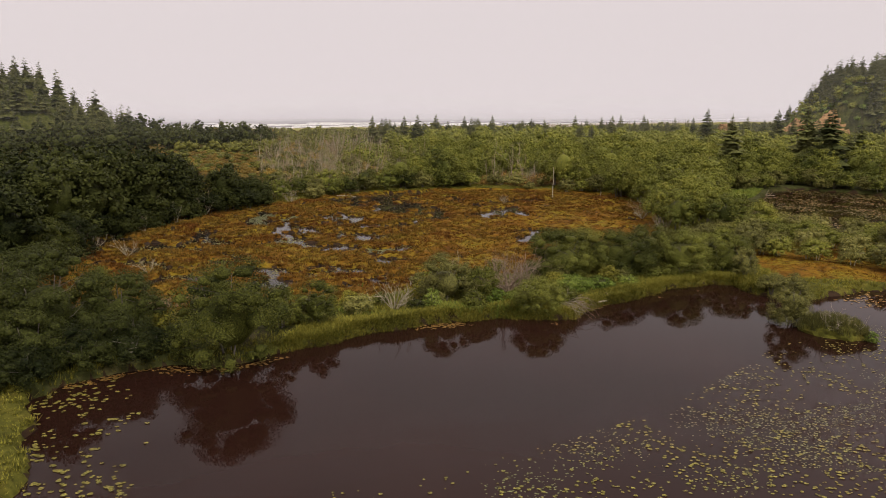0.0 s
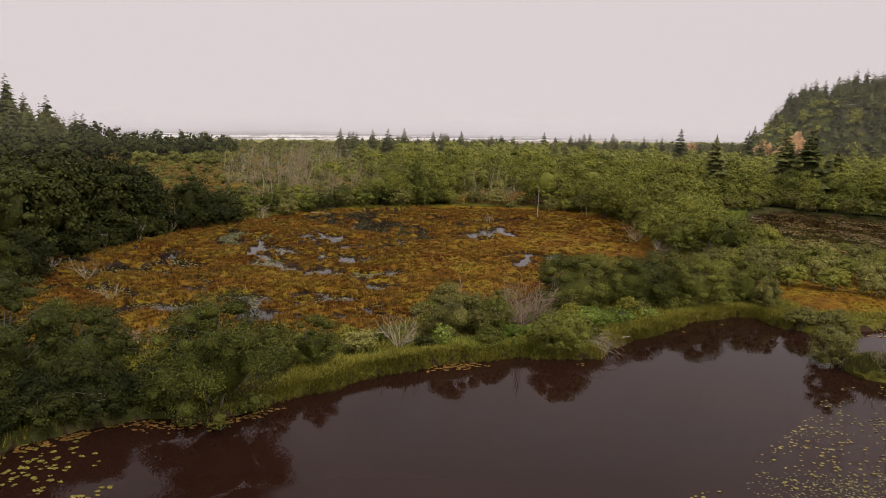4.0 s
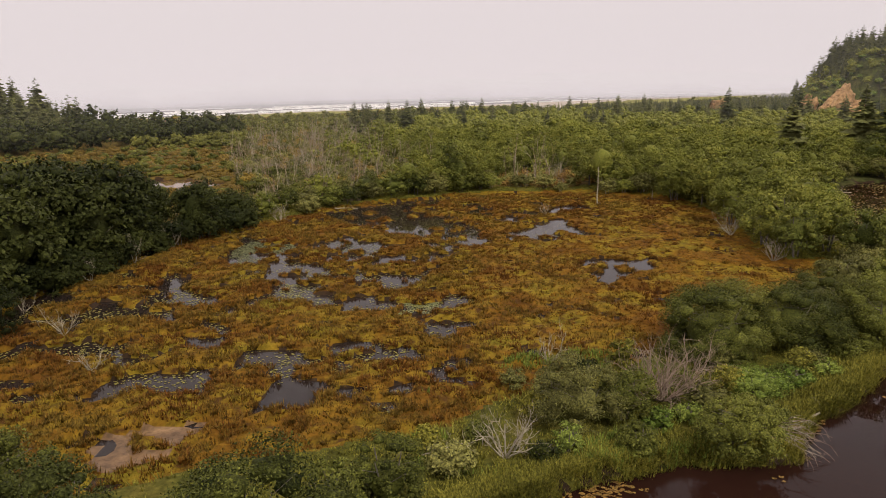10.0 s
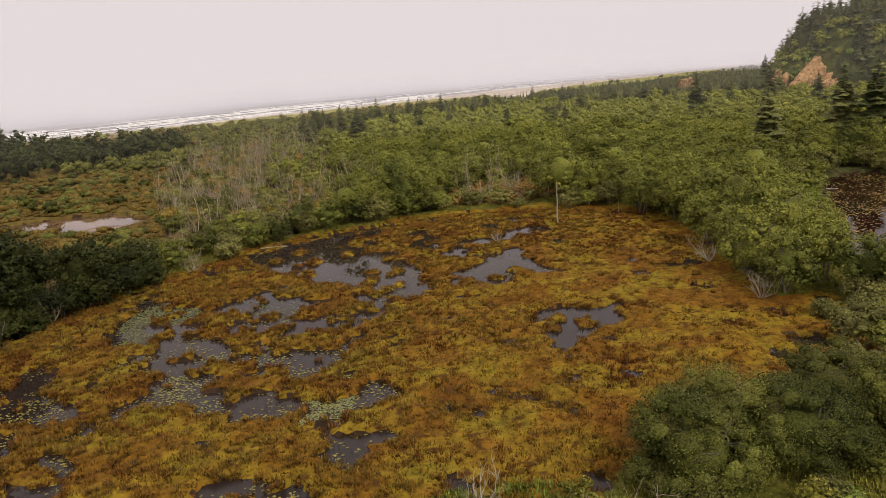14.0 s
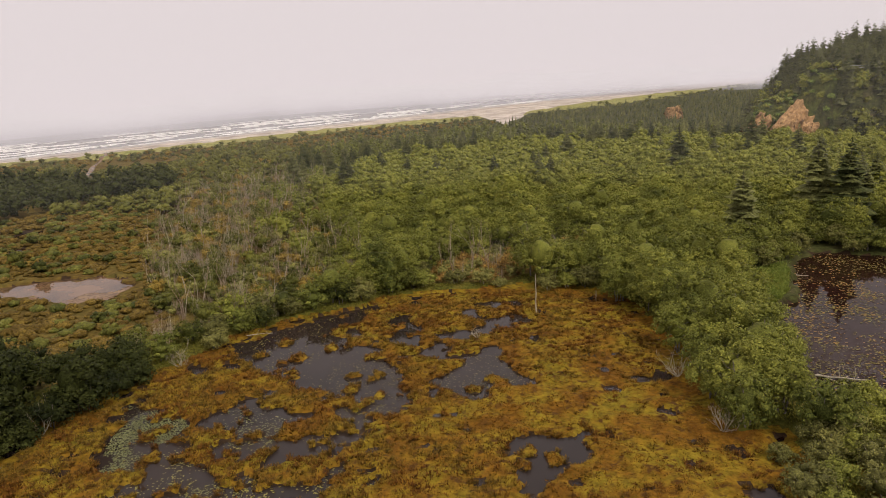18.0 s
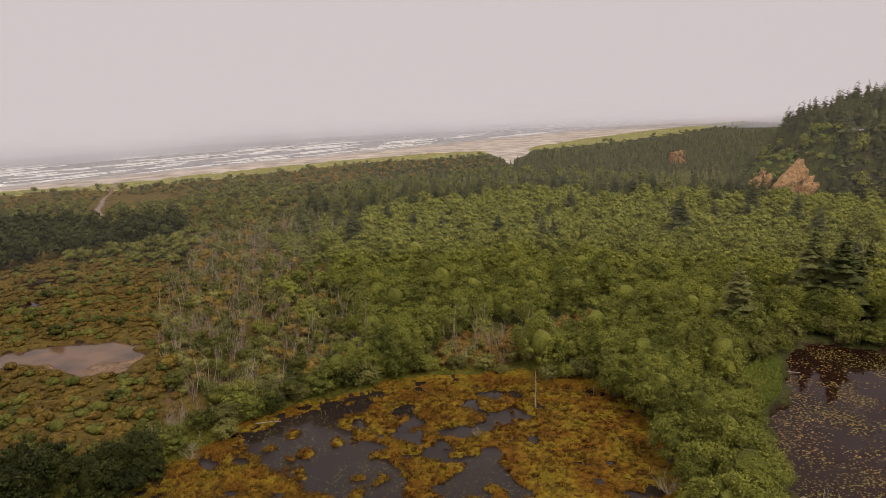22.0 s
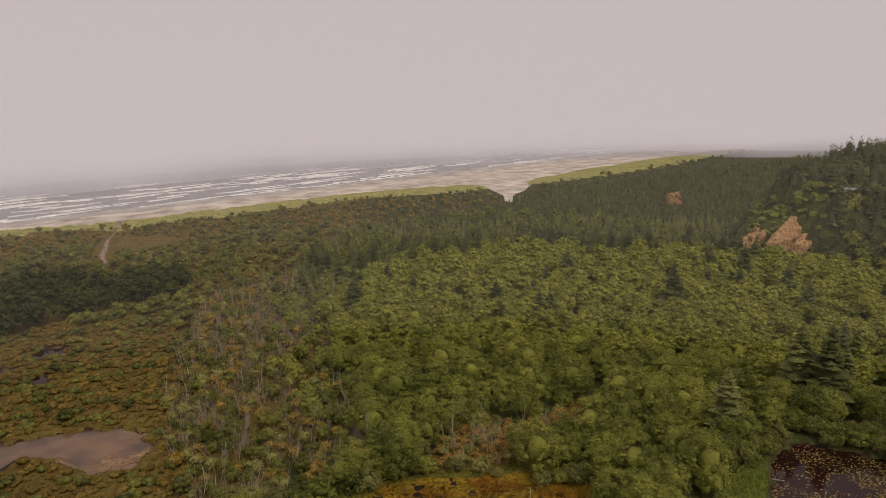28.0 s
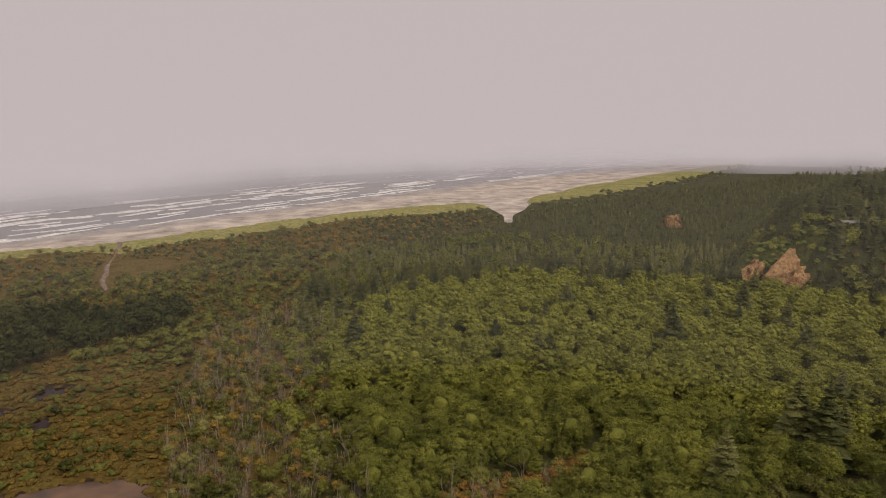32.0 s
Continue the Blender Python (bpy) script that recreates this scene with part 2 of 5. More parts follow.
def mesh_from(name, verts, faces, mats, index=None, smooth=False):
    """A mesh from arrays; faces are all triangles or all quads, or a list of both kinds of arrays."""
    groups = faces if isinstance(faces, list) else [faces]
    groups = [np.asarray(g, np.int32) for g in groups if len(g)]
    me = bpy.data.meshes.new(name)
    verts = np.asarray(verts, np.float32)
    me.vertices.add(len(verts))
    me.vertices.foreach_set("co", verts.ravel())
    loops = np.concatenate([g.ravel() for g in groups])
    sizes = np.concatenate([np.full(len(g), g.shape[1], np.int32) for g in groups])
    me.loops.add(len(loops))
    me.loops.foreach_set("vertex_index", loops)
    me.polygons.add(len(sizes))
    me.polygons.foreach_set("loop_start", np.concatenate([[0], np.cumsum(sizes)[:-1]]).astype(np.int32))
    me.polygons.foreach_set("loop_total", sizes)
    for m in mats if isinstance(mats, (list, tuple)) else [mats]:
        me.materials.append(m)
    if index is not None:
        me.polygons.foreach_set("material_index", np.asarray(index, np.int32))
    me.polygons.foreach_set("use_smooth", np.full(len(sizes), smooth))
    me.update(calc_edges=True)
    return me


def joined(parts):
    """One vertex array and lists of faces out of (verts, faces) pairs."""
    verts, tris, quads, at = [], [], [], 0
    for v, f in parts:
        for g in f if isinstance(f, list) else [f]:
            if len(g):
                (tris if np.shape(g)[1] == 3 else quads).append(np.asarray(g) + at)
        verts.append(v)
        at += len(v)
    return np.concatenate(verts), [np.concatenate(g) for g in (tris, quads) if g]


def inside(poly, x, y):
    p = np.asarray(poly, float)
    q = np.roll(p, -1, 0)
    hit = np.zeros(np.shape(x), bool)
    for (ax, ay), (bx, by) in zip(p, q):
        if ay != by:
            hit ^= ((ay > y) != (by > y)) & (x < (bx - ax) * (y - ay) / (by - ay) + ax)
    return hit


def edge_distance(poly, x, y, closed=True):
    p = np.asarray(poly, float)
    best = np.full(np.shape(x), 1e9)
    for n in range(len(p) if closed else len(p) - 1):
        (ax, ay), (bx, by) = p[n], p[(n + 1) % len(p)]
        dx, dy = bx - ax, by - ay
        t = np.clip(((x - ax) * dx + (y - ay) * dy) / (dx * dx + dy * dy), 0, 1)
        best = np.minimum(best, (x - ax - t * dx) ** 2 + (y - ay - t * dy) ** 2)
    return np.sqrt(best)


def signed(poly, x, y):
    """Metres from the outline: negative inside."""
    d = edge_distance(poly, x, y)
    return np.where(inside(poly, x, y), -d, d)


_waves = [np.random.default_rng(40 + k).normal(size=(10, 2)) for k in range(6)]


def ripple(x, y, scale, k=0):
    """A smooth irregular field of about -1 to 1, with features of that many metres."""
    out = 0.0
    for n, (a, b) in enumerate(_waves[k % 6]):
        out = out + np.sin((a * x + b * y) * 2.2 / scale + 1.7 * n + 0.6 * np.sin((b * x - a * y) * 1.3 / scale + n))
    return out / 4.0


def unit(v):
    return v / np.linalg.norm(v, axis=-1, keepdims=True).clip(1e-6)


def smooth01(v):
    v = np.clip(v, 0, 1)
    return v * v * (3 - 2 * v)


# ---------------------------------------------------------------- plan
POND = [(-26.4, -0.8), (-25.7, 1.6), (-23.1, 4.3), (-20.2, 6.0), (-16.6, 6.6), (-13.6, 8.4), (-11.2, 11.3), (-9.0, 13.2), (-7.3, 15.5), (-5.5, 16.8), (-3.4, 18.2),
        (-1.0, 19.4), (1.7, 20.9), (4.2, 21.6), (6.9, 22.9), (9.6, 22.8), (12.6, 23.6), (15.3, 27.4), (17.4, 29.0), (19.7, 31.4), (21.9, 33.4), (25.6, 36.8), (30, 39.3), (33, 39.4),
        (33.4, 34.8), (36, 33.4), (40, 34.4), (46, 37.5), (52, 41), (75, 40), (85, 15), (85, -90), (-5, -90), (-13, -30), (-18.6, -13.2), (-19.6, -10.8), (-22.4, -6.9)]
SEDGE = [(-50, 44), (-53, 64), (-49.5, 74), (-46.5, 83), (-42.5, 89), (-40.5, 94), (-36, 99), (-31.5, 104), (-30, 110), (-20, 117), (-13, 121), (-8, 125), (2, 127),
         (15, 128), (26, 124), (31, 112), (32, 98), (29, 85), (28, 75), (30, 70.5), (36, 70), (37, 61), (31, 53), (25, 50), (17, 47), (10, 42.5), (5.5, 37), (2, 33.5), (-2, 31.5),
         (-6, 28.5), (-10, 25), (-16.5, 22.5), (-27, 18), (-36, 17), (-46, 25)]
RIGHT_POND = [(48.5, 97), (52.8, 108.5), (58.5, 115), (64, 127), (67, 135), (75.5, 143), (88, 137), (104, 120), (96, 95), (76, 72), (62, 66), (50, 74), (45.5, 78), (46.5, 84), (48, 90)]
LEFT_POND = [(-112, 142), (-103, 147), (-95, 147.5), (-87, 151.5), (-78, 153), (-69.5, 153), (-62.5, 144.5), (-63.5, 134.5), (-71.5, 133), (-76, 135.5), (-82, 139.5), (-87.5, 140.5), (-90, 133.5), (-100, 132)]
POOLS = [
    [(-31.9, 103.3), (-30.3, 108.6), (-26.8, 112.5), (-20.5, 117.2), (-13.0, 120.8), (-12.1, 115.0), (-16.3, 112.7), (-18.4, 108.8), (-13.6, 104.0), (-12.2, 106.4),
     (-10.0, 99.7), (-7.4, 95.9), (-4.4, 97.7), (-5.2, 90.3), (-4.6, 82.9), (-6.5, 79.9), (-8.2, 77.1), (-10.7, 77.4), (-13.2, 82.4), (-14.4, 86.0),
     (-18.2, 92.3), (-21.7, 94.9), (-26.9, 97.9)],
    [(-9.0, 78.5), (-11.0, 74.6), (-12.1, 70.1), (-12.1, 66.0), (-13.6, 64.3), (-15.1, 63.5), (-16.2, 61.3), (-16.6, 58.6), (-17.2, 55.6), (-13.0, 55.2),
     (-11.6, 62.7), (-10.1, 65.9), (-10.0, 71.9), (-8.0, 75.7)],
    [(-1.3, 89.7), (1.0, 93.5), (5.1, 99.6), (7.5, 100.5), (10.5, 92.0), (11.7, 87.8), (9.2, 87.2), (6.7, 90.5), (5.5, 84.1), (2.7, 83.6), (0.1, 86.7)],
    [(8.7, 114.2), (12.5, 116.7), (13.6, 114.2), (10.1, 110.8), (6.4, 107.2), (4.6, 106.1), (6.7, 111.5)],
    [(-4.5, 98.8), (-0.4, 103.6), (1.4, 100.3), (-2.0, 97.0)],
    [(-8.7, 116.2), (-5.9, 119.0), (-3.2, 110.4), (-6.4, 107.8)],
    [(6.3, 70.4), (8.0, 73.8), (12.3, 73.3), (15.5, 73.6), (15.1, 70.0), (12.9, 67.0), (10.8, 64.4), (8.6, 59.6), (8.0, 64.9), (6.4, 67.9)],
    [(-27.9, 82.7), (-25.4, 86.3), (-20.7, 83.9), (-16.8, 78.2), (-19.7, 75.2), (-21.9, 74.2), (-24.4, 75.2)],
    [(-26.9, 64.5), (-24.5, 67.7), (-19.6, 64.8), (-19.0, 58), (-19.6, 54.5), (-22.1, 53.2), (-24.0, 56), (-26.8, 57.7), (-30.6, 57.2), (-30.2, 61.1)],
    [(24.5, 59.6), (26.8, 60.0), (26.2, 57.2)],
    [(28.2, 60.1), (31.6, 62.0), (31.8, 58.3), (30.3, 56.7), (29.1, 58.3)],
    [(-10.3, 51.2), (-8.7, 58), (-6.3, 54.9), (-8.1, 51.5)],
    [(-10.2, 36.8), (-8.4, 38.8), (-7.2, 39.1), (-6.8, 36.0), (-8.5, 36.2)],
    [(6.3, 40.8), (7.9, 40.4), (7.7, 38.5), (6.3, 38.8)],
    [(-34.7, 54.7), (-31.4, 56.3), (-28.1, 54.8), (-27.4, 51.1), (-30.8, 51.2)],
    [(-34.4, 40.2), (-31.4, 42.6), (-30.0, 40.6), (-32.7, 38.3)],
    [(-40.5, 87.4), (-32.4, 83.8), (-30.2, 80.2), (-33.0, 75.2), (-33.2, 65.0), (-36.2, 65.2), (-38.3, 75.6)],
    [(-13.6, 49.4), (-14.1, 55.9), (-13.3, 63.2), (-9.8, 59.9), (-9.8, 51.6)],
]
MUDS = [[(-29.6, 21.6), (-29.9, 24.8), (-27.3, 26.8), (-24.8, 27.2), (-25.5, 22.8), (-27.5, 20.9)],
        [(-51, 128), (-47, 128.5), (-46, 124), (-49, 120), (-50.5, 124)]]
FAR_POOLS = [[(-120.5, 199), (-120, 209), (-111, 213), (-110, 207), (-116.5, 198.5)], [(-111.5, 183), (-108.5, 187.5), (-103.5, 180), (-106, 177)], [(-126, 238.5), (-116, 241), (-114, 236), (-120, 234)],
             [(-129, 190), (-123, 194.5), (-118.5, 193.5), (-123, 188)], [(12, 143), (19, 149), (27, 152.5), (34, 159), (36, 155), (27, 147), (17, 141.5)]]
GLADE = [(-4, 133), (2, 149), (21, 154), (35, 165), (39, 157), (24, 142), (10, 131)]
GRASS_SPIT = [(47, 99), (52.5, 110.5), (58, 116.5), (63, 127), (66, 135), (60, 132), (53, 123), (46, 111)]
CLEARING = [(-170, 371), (-167, 386), (-144, 384.5), (-136, 367), (-144, 356), (-157, 350.5)]
TRACK = [(-192, 430), (-187, 420), (-173, 374), (-163, 342), (-150, 319)]
COAST_AT, COAST_U, COAST_N = (-277.2, 426.6), (0.72, 0.694), (-0.694, 0.72)
HILL_AXIS = [(136, 326, 4, 10), (152, 330, 19, 15), (177, 340, 32, 26), (215, 352, 38, 44), (320, 380, 46, 66), (480, 420, 54, 80)]
ROAD = [(168, 318), (180, 314.5), (202, 314), (240, 319), (300, 338), (380, 352)]
ROCK = [(141, 308), (151, 303), (161, 310), (155, 319)]
RIDGE_AXIS = [(-152, 246, 3, 14), (-172, 244, 10, 22), (-200, 238, 24, 32), (-260, 225, 38, 50), (-400, 200, 50, 80)]


def seaward(x, y):
    return (x - COAST_AT[0]) * COAST_N[0] + (y - COAST_AT[1]) * COAST_N[1]


def along(x, y):
    return (x - COAST_AT[0]) * COAST_U[0] + (y - COAST_AT[1]) * COAST_U[1]


def dune_front(x, y):
    """Where the dune grass ends towards the beach, in metres seaward."""
    return np.interp(along(x, y), [0, 60, 130, 220, 265, 312, 330, 345, 388, 470, 600, 850], [-37, -54, -57, -63, -74, -87, -104, -128, -110, -98, -92, -96])


def dune_back(x, y):
    """Where the dune grass ends towards the woods."""
    return np.interp(along(x, y), [0, 27, 53, 117, 199, 240, 276, 339, 436, 521, 628, 752], [-60, -66, -85, -88, -91, -103, -123, -136, -142, -140, -132, -120])


def ridge(axis, x, y):
    out = np.zeros(np.shape(x))
    for (ax, ay, az, aw), (bx, by, bz, bw) in zip(axis, axis[1:]):
        dx, dy = bx - ax, by - ay
        t = np.clip(((x - ax) * dx + (y - ay) * dy) / (dx * dx + dy * dy), 0, 1)
        d = np.hypot(x - ax - t * dx, y - ay - t * dy)
        out = np.maximum(out, (az + t * (bz - az)) * np.exp(-((d / (aw + t * (bw - aw))) ** 3.4)))
    return out


def creek(x, y):
    """Distance from the creek that cuts the dunes, less its half width."""
    return edge_distance([(46, 496), (47, 513), (50, 545), (48, 600), (24, 660)], x, y, False) - (3 + 19 * smooth01((y - 515) / 70))


def terrain(x, y):
    """Height of the ground and the kind of cover at each place."""
    x, y = np.asarray(x, float), np.asarray(y, float)
    z = 0.75 + 0.25 * ripple(x, y, 9, 1) + 0.08 * ripple(x, y, 2.5, 2)
    kind = np.full(x.shape, FOREST)
    heath = (x < -28 + 8 * ripple(x, y, 20, 3) - 0.05 * (y - 120)) & (y > 88)
    kind = np.where(heath, HEATH, kind)
    z = np.where(heath, 0.45 + 0.22 * ripple(x, y, 3.0, 4), z)
    m = signed(SEDGE, x, y) + 1.0 * ripple(x, y, 5, 5) - 2.6 * np.maximum(smooth01((y - 66) / 10), smooth01((-34 - x) / 6) * smooth01((y - 36) / 8))
    bank = (m > 0) & (((y < 75) & (x > -48) & (x < 68)) | (m < 9))
    kind = np.where(bank, BANK, kind)
    kind = np.where((x > 38) & (x < 66) & (y > 40) & (y < 64), MARSH, kind)
    kind = np.where(inside(GRASS_SPIT, x, y) | ((x < -18) & (x > -34) & (y < -1)), BANK, kind)
    kind = np.where(inside(GLADE, x, y), HEATH, kind)
    # dark forest floor here stands in for shade under the left bushes
    kind = np.where((x < -12.5 + ripple(x, y, 4, 2)) & (y > -1) & (y < 15) & (m > 0), FOREST, kind)
    tuss = 0.28 + 0.18 * ripple(x, y, 2.6, 0) + 0.18 * ripple(x, y, 1.3, 3)
    inm = smooth01(0.5 - m / 2.0)
    z = z * (1 - inm) + tuss * inm
    kind = np.where(m < 0, MARSH, kind)
    # small wet gaps, many in the west of the marsh, few in the east
    west = np.maximum(smooth01((8 - x) / 25) * smooth01((95 - y) / 25) * smooth01((y - 24) / 14), 0.68 * smooth01((y - 92) / 12) * smooth01((24 - x) / 16))
    gap = ripple(x, y, 3.3, 2) + 0.6 * ripple(x, y, 1.7, 4) - (1.3 - 1.62 * west * smooth01(0.75 + 0.5 * ripple(x, y, 13, 0)))
    z = np.where(m < -0.5, z - 0.75 * smooth01(gap / 0.35), z)
    jag = 0.9 * ripple(x, y, 3.4, 1) + 0.6 * ripple(x, y, 1.4, 4) + 0.35 * ripple(x, y, 0.8, 0)
    for p in POOLS:
        s = signed(p, x, y) + jag
        z = np.where(s < 0.8, np.minimum(z, -0.45 + (z + 0.45) * smooth01((s + 0.7) / 1.1)), z)
    # tussocks standing in the shallow western pools
    wet = smooth01((6 - x) / 12) * smooth01((98 - y) / 12)
    stand = ripple(x, y, 3.0, 3) + 0.6 * ripple(x, y, 1.5, 1) - (1.5 - 1.3 * wet)
    z = np.where((m < -1) & (z < 0.25), np.maximum(z, -0.45 + 0.8 * smooth01(stand / 0.3)), z)
    # islets of sedge in the open pools
    for ix, iy, r in ((-11.7, 85, 1.0), (-11.6, 88.6, 1.3), (-21, 100.5, 1.2), (-16.5, 104.5, 1.0), (8.5, 67.6, 0.8), (11.5, 68.6, 1.2), (9.3, 70.6, 0.7), (4.2, 86.5, 1.1),
                      (-6.2, 112, 0.8), (-24, 107, 1.0), (-8, 86.5, 0.7)):
        z = np.maximum(z, 0.42 * (1 - (np.hypot(x - ix, (y - iy) * 0.7) / (r + 0.25 * jag)) ** 2))
    for p in MUDS:
        s = signed(p, x, y) + 0.5 * jag
        clod = np.maximum(0, ripple(x, y, 2.0, 5) - 0.55)
        z = np.where(s < 0.5, np.where(s < 0, 0.012 + 0.012 * ripple(x, y, 1.7, 5) + 0.5 * clod, np.minimum(z, 0.02 + s)), z)
        kind = np.where((s < 0.1) & (clod <= 0), MUD, kind)
    for p, depth, jit in ((POND, -1.3, 0.5), (RIGHT_POND, -1.0, 0.8), (LEFT_POND, -0.5, 1.0), *((q, -0.4, 1.0) for q in FAR_POOLS)):
        s = signed(p, x, y) + jit * jag
        z = np.where(s < 0.5, np.minimum(z, depth + (z - depth) * smooth01((s + 0.9) / 1.3)), z)
    mudbar = inside(LEFT_POND, x, y) & (ripple(x, y, 7, 2) > 0.6)
    z = np.where(mudbar & (z < 0), 0.012 + 0.01 * ripple(x, y, 3, 1), z)
    kind = np.where(mudbar, MUD, kind)
    kind = np.where((z < 0.0) & (kind != MUD), BED, kind)
    # hills
    h1, h2 = ridge(HILL_AXIS, x, y), ridge(RIDGE_AXIS, x, y)
    hill = np.maximum(h1, h2)
    z = z + hill * (1 + 0.05 * ripple(x, y, 14, 0)) + np.where(hill > 2, 0.5 * ripple(x, y, 6, 1), 0)
    kind = np.where(hill > 2.5, HILL, kind)
    rd = edge_distance(ROAD, x, y, False)
    z = np.where(rd < 17, 31.0 + (z - 31.0) * smooth01((rd - 4.5) / 12.5), z)
    kind = np.where(inside(CLEARING, x, y), HEATH, kind)
    # dunes, beach and sea bed
    d, c = seaward(x, y) + 2 * ripple(x, y, 30, 0), creek(x, y)
    back, front = dune_back(x, y) + 5 * ripple(x, y, 14, 3), dune_front(x, y)
    z = np.where((d > back - 15) & (d < front), z + 1.6 * smooth01((d - back + 15) / 20) * smooth01((front - d) / 10) * (1 + 0.4 * ripple(x, y, 8, 2)), z)
    kind = np.where(d > back, DUNE, kind)
    z = np.where(d > front - 1, 1.5 * d / np.minimum(front, -1), z)
    kind = np.where(d > front, SAND, kind)
    kind = np.where((d > -20) & (c > -30), WETSAND, kind)
    cut = (c < 0) & (d > -178)
    z = np.where(cut & (d < -2), 0.08 + 0.3 * smooth01(c / 3 + 1), z)
    kind = np.where(cut, np.where(d > -166, SAND, WETSAND), kind)
    return np.where(d > 0, -0.02 - 0.05 * d.clip(0, 60), z), kind


def land(x, y):
    return terrain(np.array([x]), np.array([y]))[0][0]


# ---------------------------------------------------------------- ground, waters
def spaced(lo, hi, step, far_lo, far_hi, grow=1.13):
    mid = list(np.arange(lo, hi + step / 2, step))
    up, down = [mid[-1]], [mid[0]]
    s = step
    while up[-1] < far_hi:
        s = min(s * grow, 260 if up[-1] > 1000 else 14 if up[-1] > 580 else 4.5)
        up.append(up[-1] + s)
    s = step
    while down[-1] > far_lo:
        s = min(s * grow, 260 if down[-1] < -330 else 4.5)
        down.append(down[-1] - s)
    return np.array(down[:0:-1] + mid + up[1:])


gx, gy = spaced(-104, 62, 0.66, -3600, 3600), spaced(-14, 154, 0.66, -900, 4200)
GX, GY = np.meshgrid(gx, gy)
GZ, _ = terrain(GX, GY)
GZ = np.where(seaward(GX, GY) > dune_back(GX, GY) + 4, GZ - 5.0, GZ)
nx, ny = len(gx), len(gy)
cx, cy = np.meshgrid((gx[1:] + gx[:-1]) / 2, (gy[1:] + gy[:-1]) / 2)
_, CK = terrain(cx, cy)
ids = np.arange(nx * ny).reshape(ny, nx)
quads = np.stack([ids[:-1, :-1], ids[:-1, 1:], ids[1:, 1:], ids[1:, :-1]], -1).reshape(-1, 4)
ground = new("ground", mesh_from("ground", np.stack([GX, GY, GZ], -1).reshape(-1, 3), quads, GROUND, CK.ravel(), True))
tagged(ground, "low coastal wetland ground with sedge, mud, dunes and sand", "ground", kind="structure")


def sheet(name, corners, mat, label, category):
    ob = new(name, mesh_from(name, corners, np.array([[0, 1, 2, 3]]), mat))
    return tagged(ob, label, category, kind="structure")


M_POOL = water_material("pool_water", (0.020, 0.0145, 0.012), (0.028, 0.019, 0.015), 2.5, 0.02, 0.02, level=0.2)
M_SHALLOW = water_material("shallow_water", (0.075, 0.047, 0.030), (0.17, 0.096, 0.05), 2.5, 0.02, 0.03, 0.12, level=0.3)
for poly, z_, mat_ in ((SEDGE, 0.005, M_POOL), (LEFT_POND, 0.004, M_SHALLOW)):
    grown = np.array(poly, float)
    grown = grown + 2.5 * unit(grown - grown.mean(0))
    tagged(new("pool_water", mesh_from("pool_water", np.column_stack([grown, np.full(len(grown), z_)]), np.arange(len(grown))[None], mat_)), "still dark water of the marsh pools", "water", kind="structure")
sheet("pond_water", [(-140, -95, 0), (125, -95, 0), (125, 240, 0), (-140, 240, 0)], M_POND, "still dark peat-brown pond and pool water", "water")
su = lambda s, d, z=0.0: (COAST_AT[0] + COAST_U[0] * s + COAST_N[0] * d, COAST_AT[1] + COAST_U[1] * s + COAST_N[1] * d, z)
sheet("sea_water", [su(-2500, -6), su(3500, -6), su(3500, 3000), su(-2500, 3000)], M_SEA, "grey sea under low fog", "sea")

# dunes and beach, laid out along the coast
bs = np.concatenate([np.arange(-700, -120, 30.0), np.arange(-120, 1000, 3.2), np.arange(1000, 2600, 50.0)])
bx_, by_, _ = su(bs, 0.0)
edge_ = dune_front(bx_, by_) + 0.3 * ripple(bx_, by_, 9, 2) + 0.8 * ripple(bx_, by_, 26, 4)
t_in, t_out = np.linspace(0, 1, 26)[:, None], np.linspace(0, 1, 30)[1:, None]
BD = np.concatenate([(dune_back(bx_, by_) - 6) * (1 - t_in) + edge_ * t_in, edge_ * (1 - t_out) + 26 * t_out])
BS = np.broadcast_to(bs, BD.shape)
BX, BY, _ = su(BS, BD)
BZ, _ = terrain(BX, BY)
shut = BD < dune_back(BX, BY) + 1.0
BZ = np.where(shut, BZ - 1.2, BZ + 0.03)
BK = np.where(np.arange(len(BD) - 1)[:, None] < 25, DUNE, np.where(BD[1:, 1:] > -20, WETSAND, SAND))
BK = np.where((creek(BX[1:, 1:], BY[1:, 1:]) < 0) & (BK == DUNE), SAND, BK)
ids = np.arange(BX.size).reshape(BX.shape)
quads = np.stack([ids[:-1, :-1], ids[:-1, 1:], ids[1:, 1:], ids[1:, :-1]], -1).reshape(-1, 4)
tagged(new("ground_beach", mesh_from("ground_beach", np.stack([BX, BY, BZ], -1).reshape(-1, 3), quads, GROUND, BK.ravel(), True)), "grassy dunes and a wide sand beach along the sea", "beach", kind="structure")

tp = np.array(TRACK, float)
tp = np.array([tp[k] + (tp[k + 1] - tp[k]) * t for k in range(len(tp) - 1) for t in np.linspace(0, 1, 16, endpoint=False)])
tp = tp + 1.2 * np.stack([ripple(tp[:, 1], tp[:, 0], 22, 1), 0 * tp[:, 0]], -1)
tn = unit(np.gradient(tp, axis=0))
tn = np.stack([-tn[:, 1], tn[:, 0]], -1)
rows_ = []
for o in (-1.3, -0.5, 0.5, 1.3):
    q = tp + tn * o * (1 + 0.25 * ripple(tp[:, 0], tp[:, 1], 7, 3))[:, None]
    rows_.append(np.column_stack([q, terrain(q[:, 0], q[:, 1])[0] + (0.35 if abs(o) < 1 else -0.1)]))
q = np.arange(len(tp) - 1)
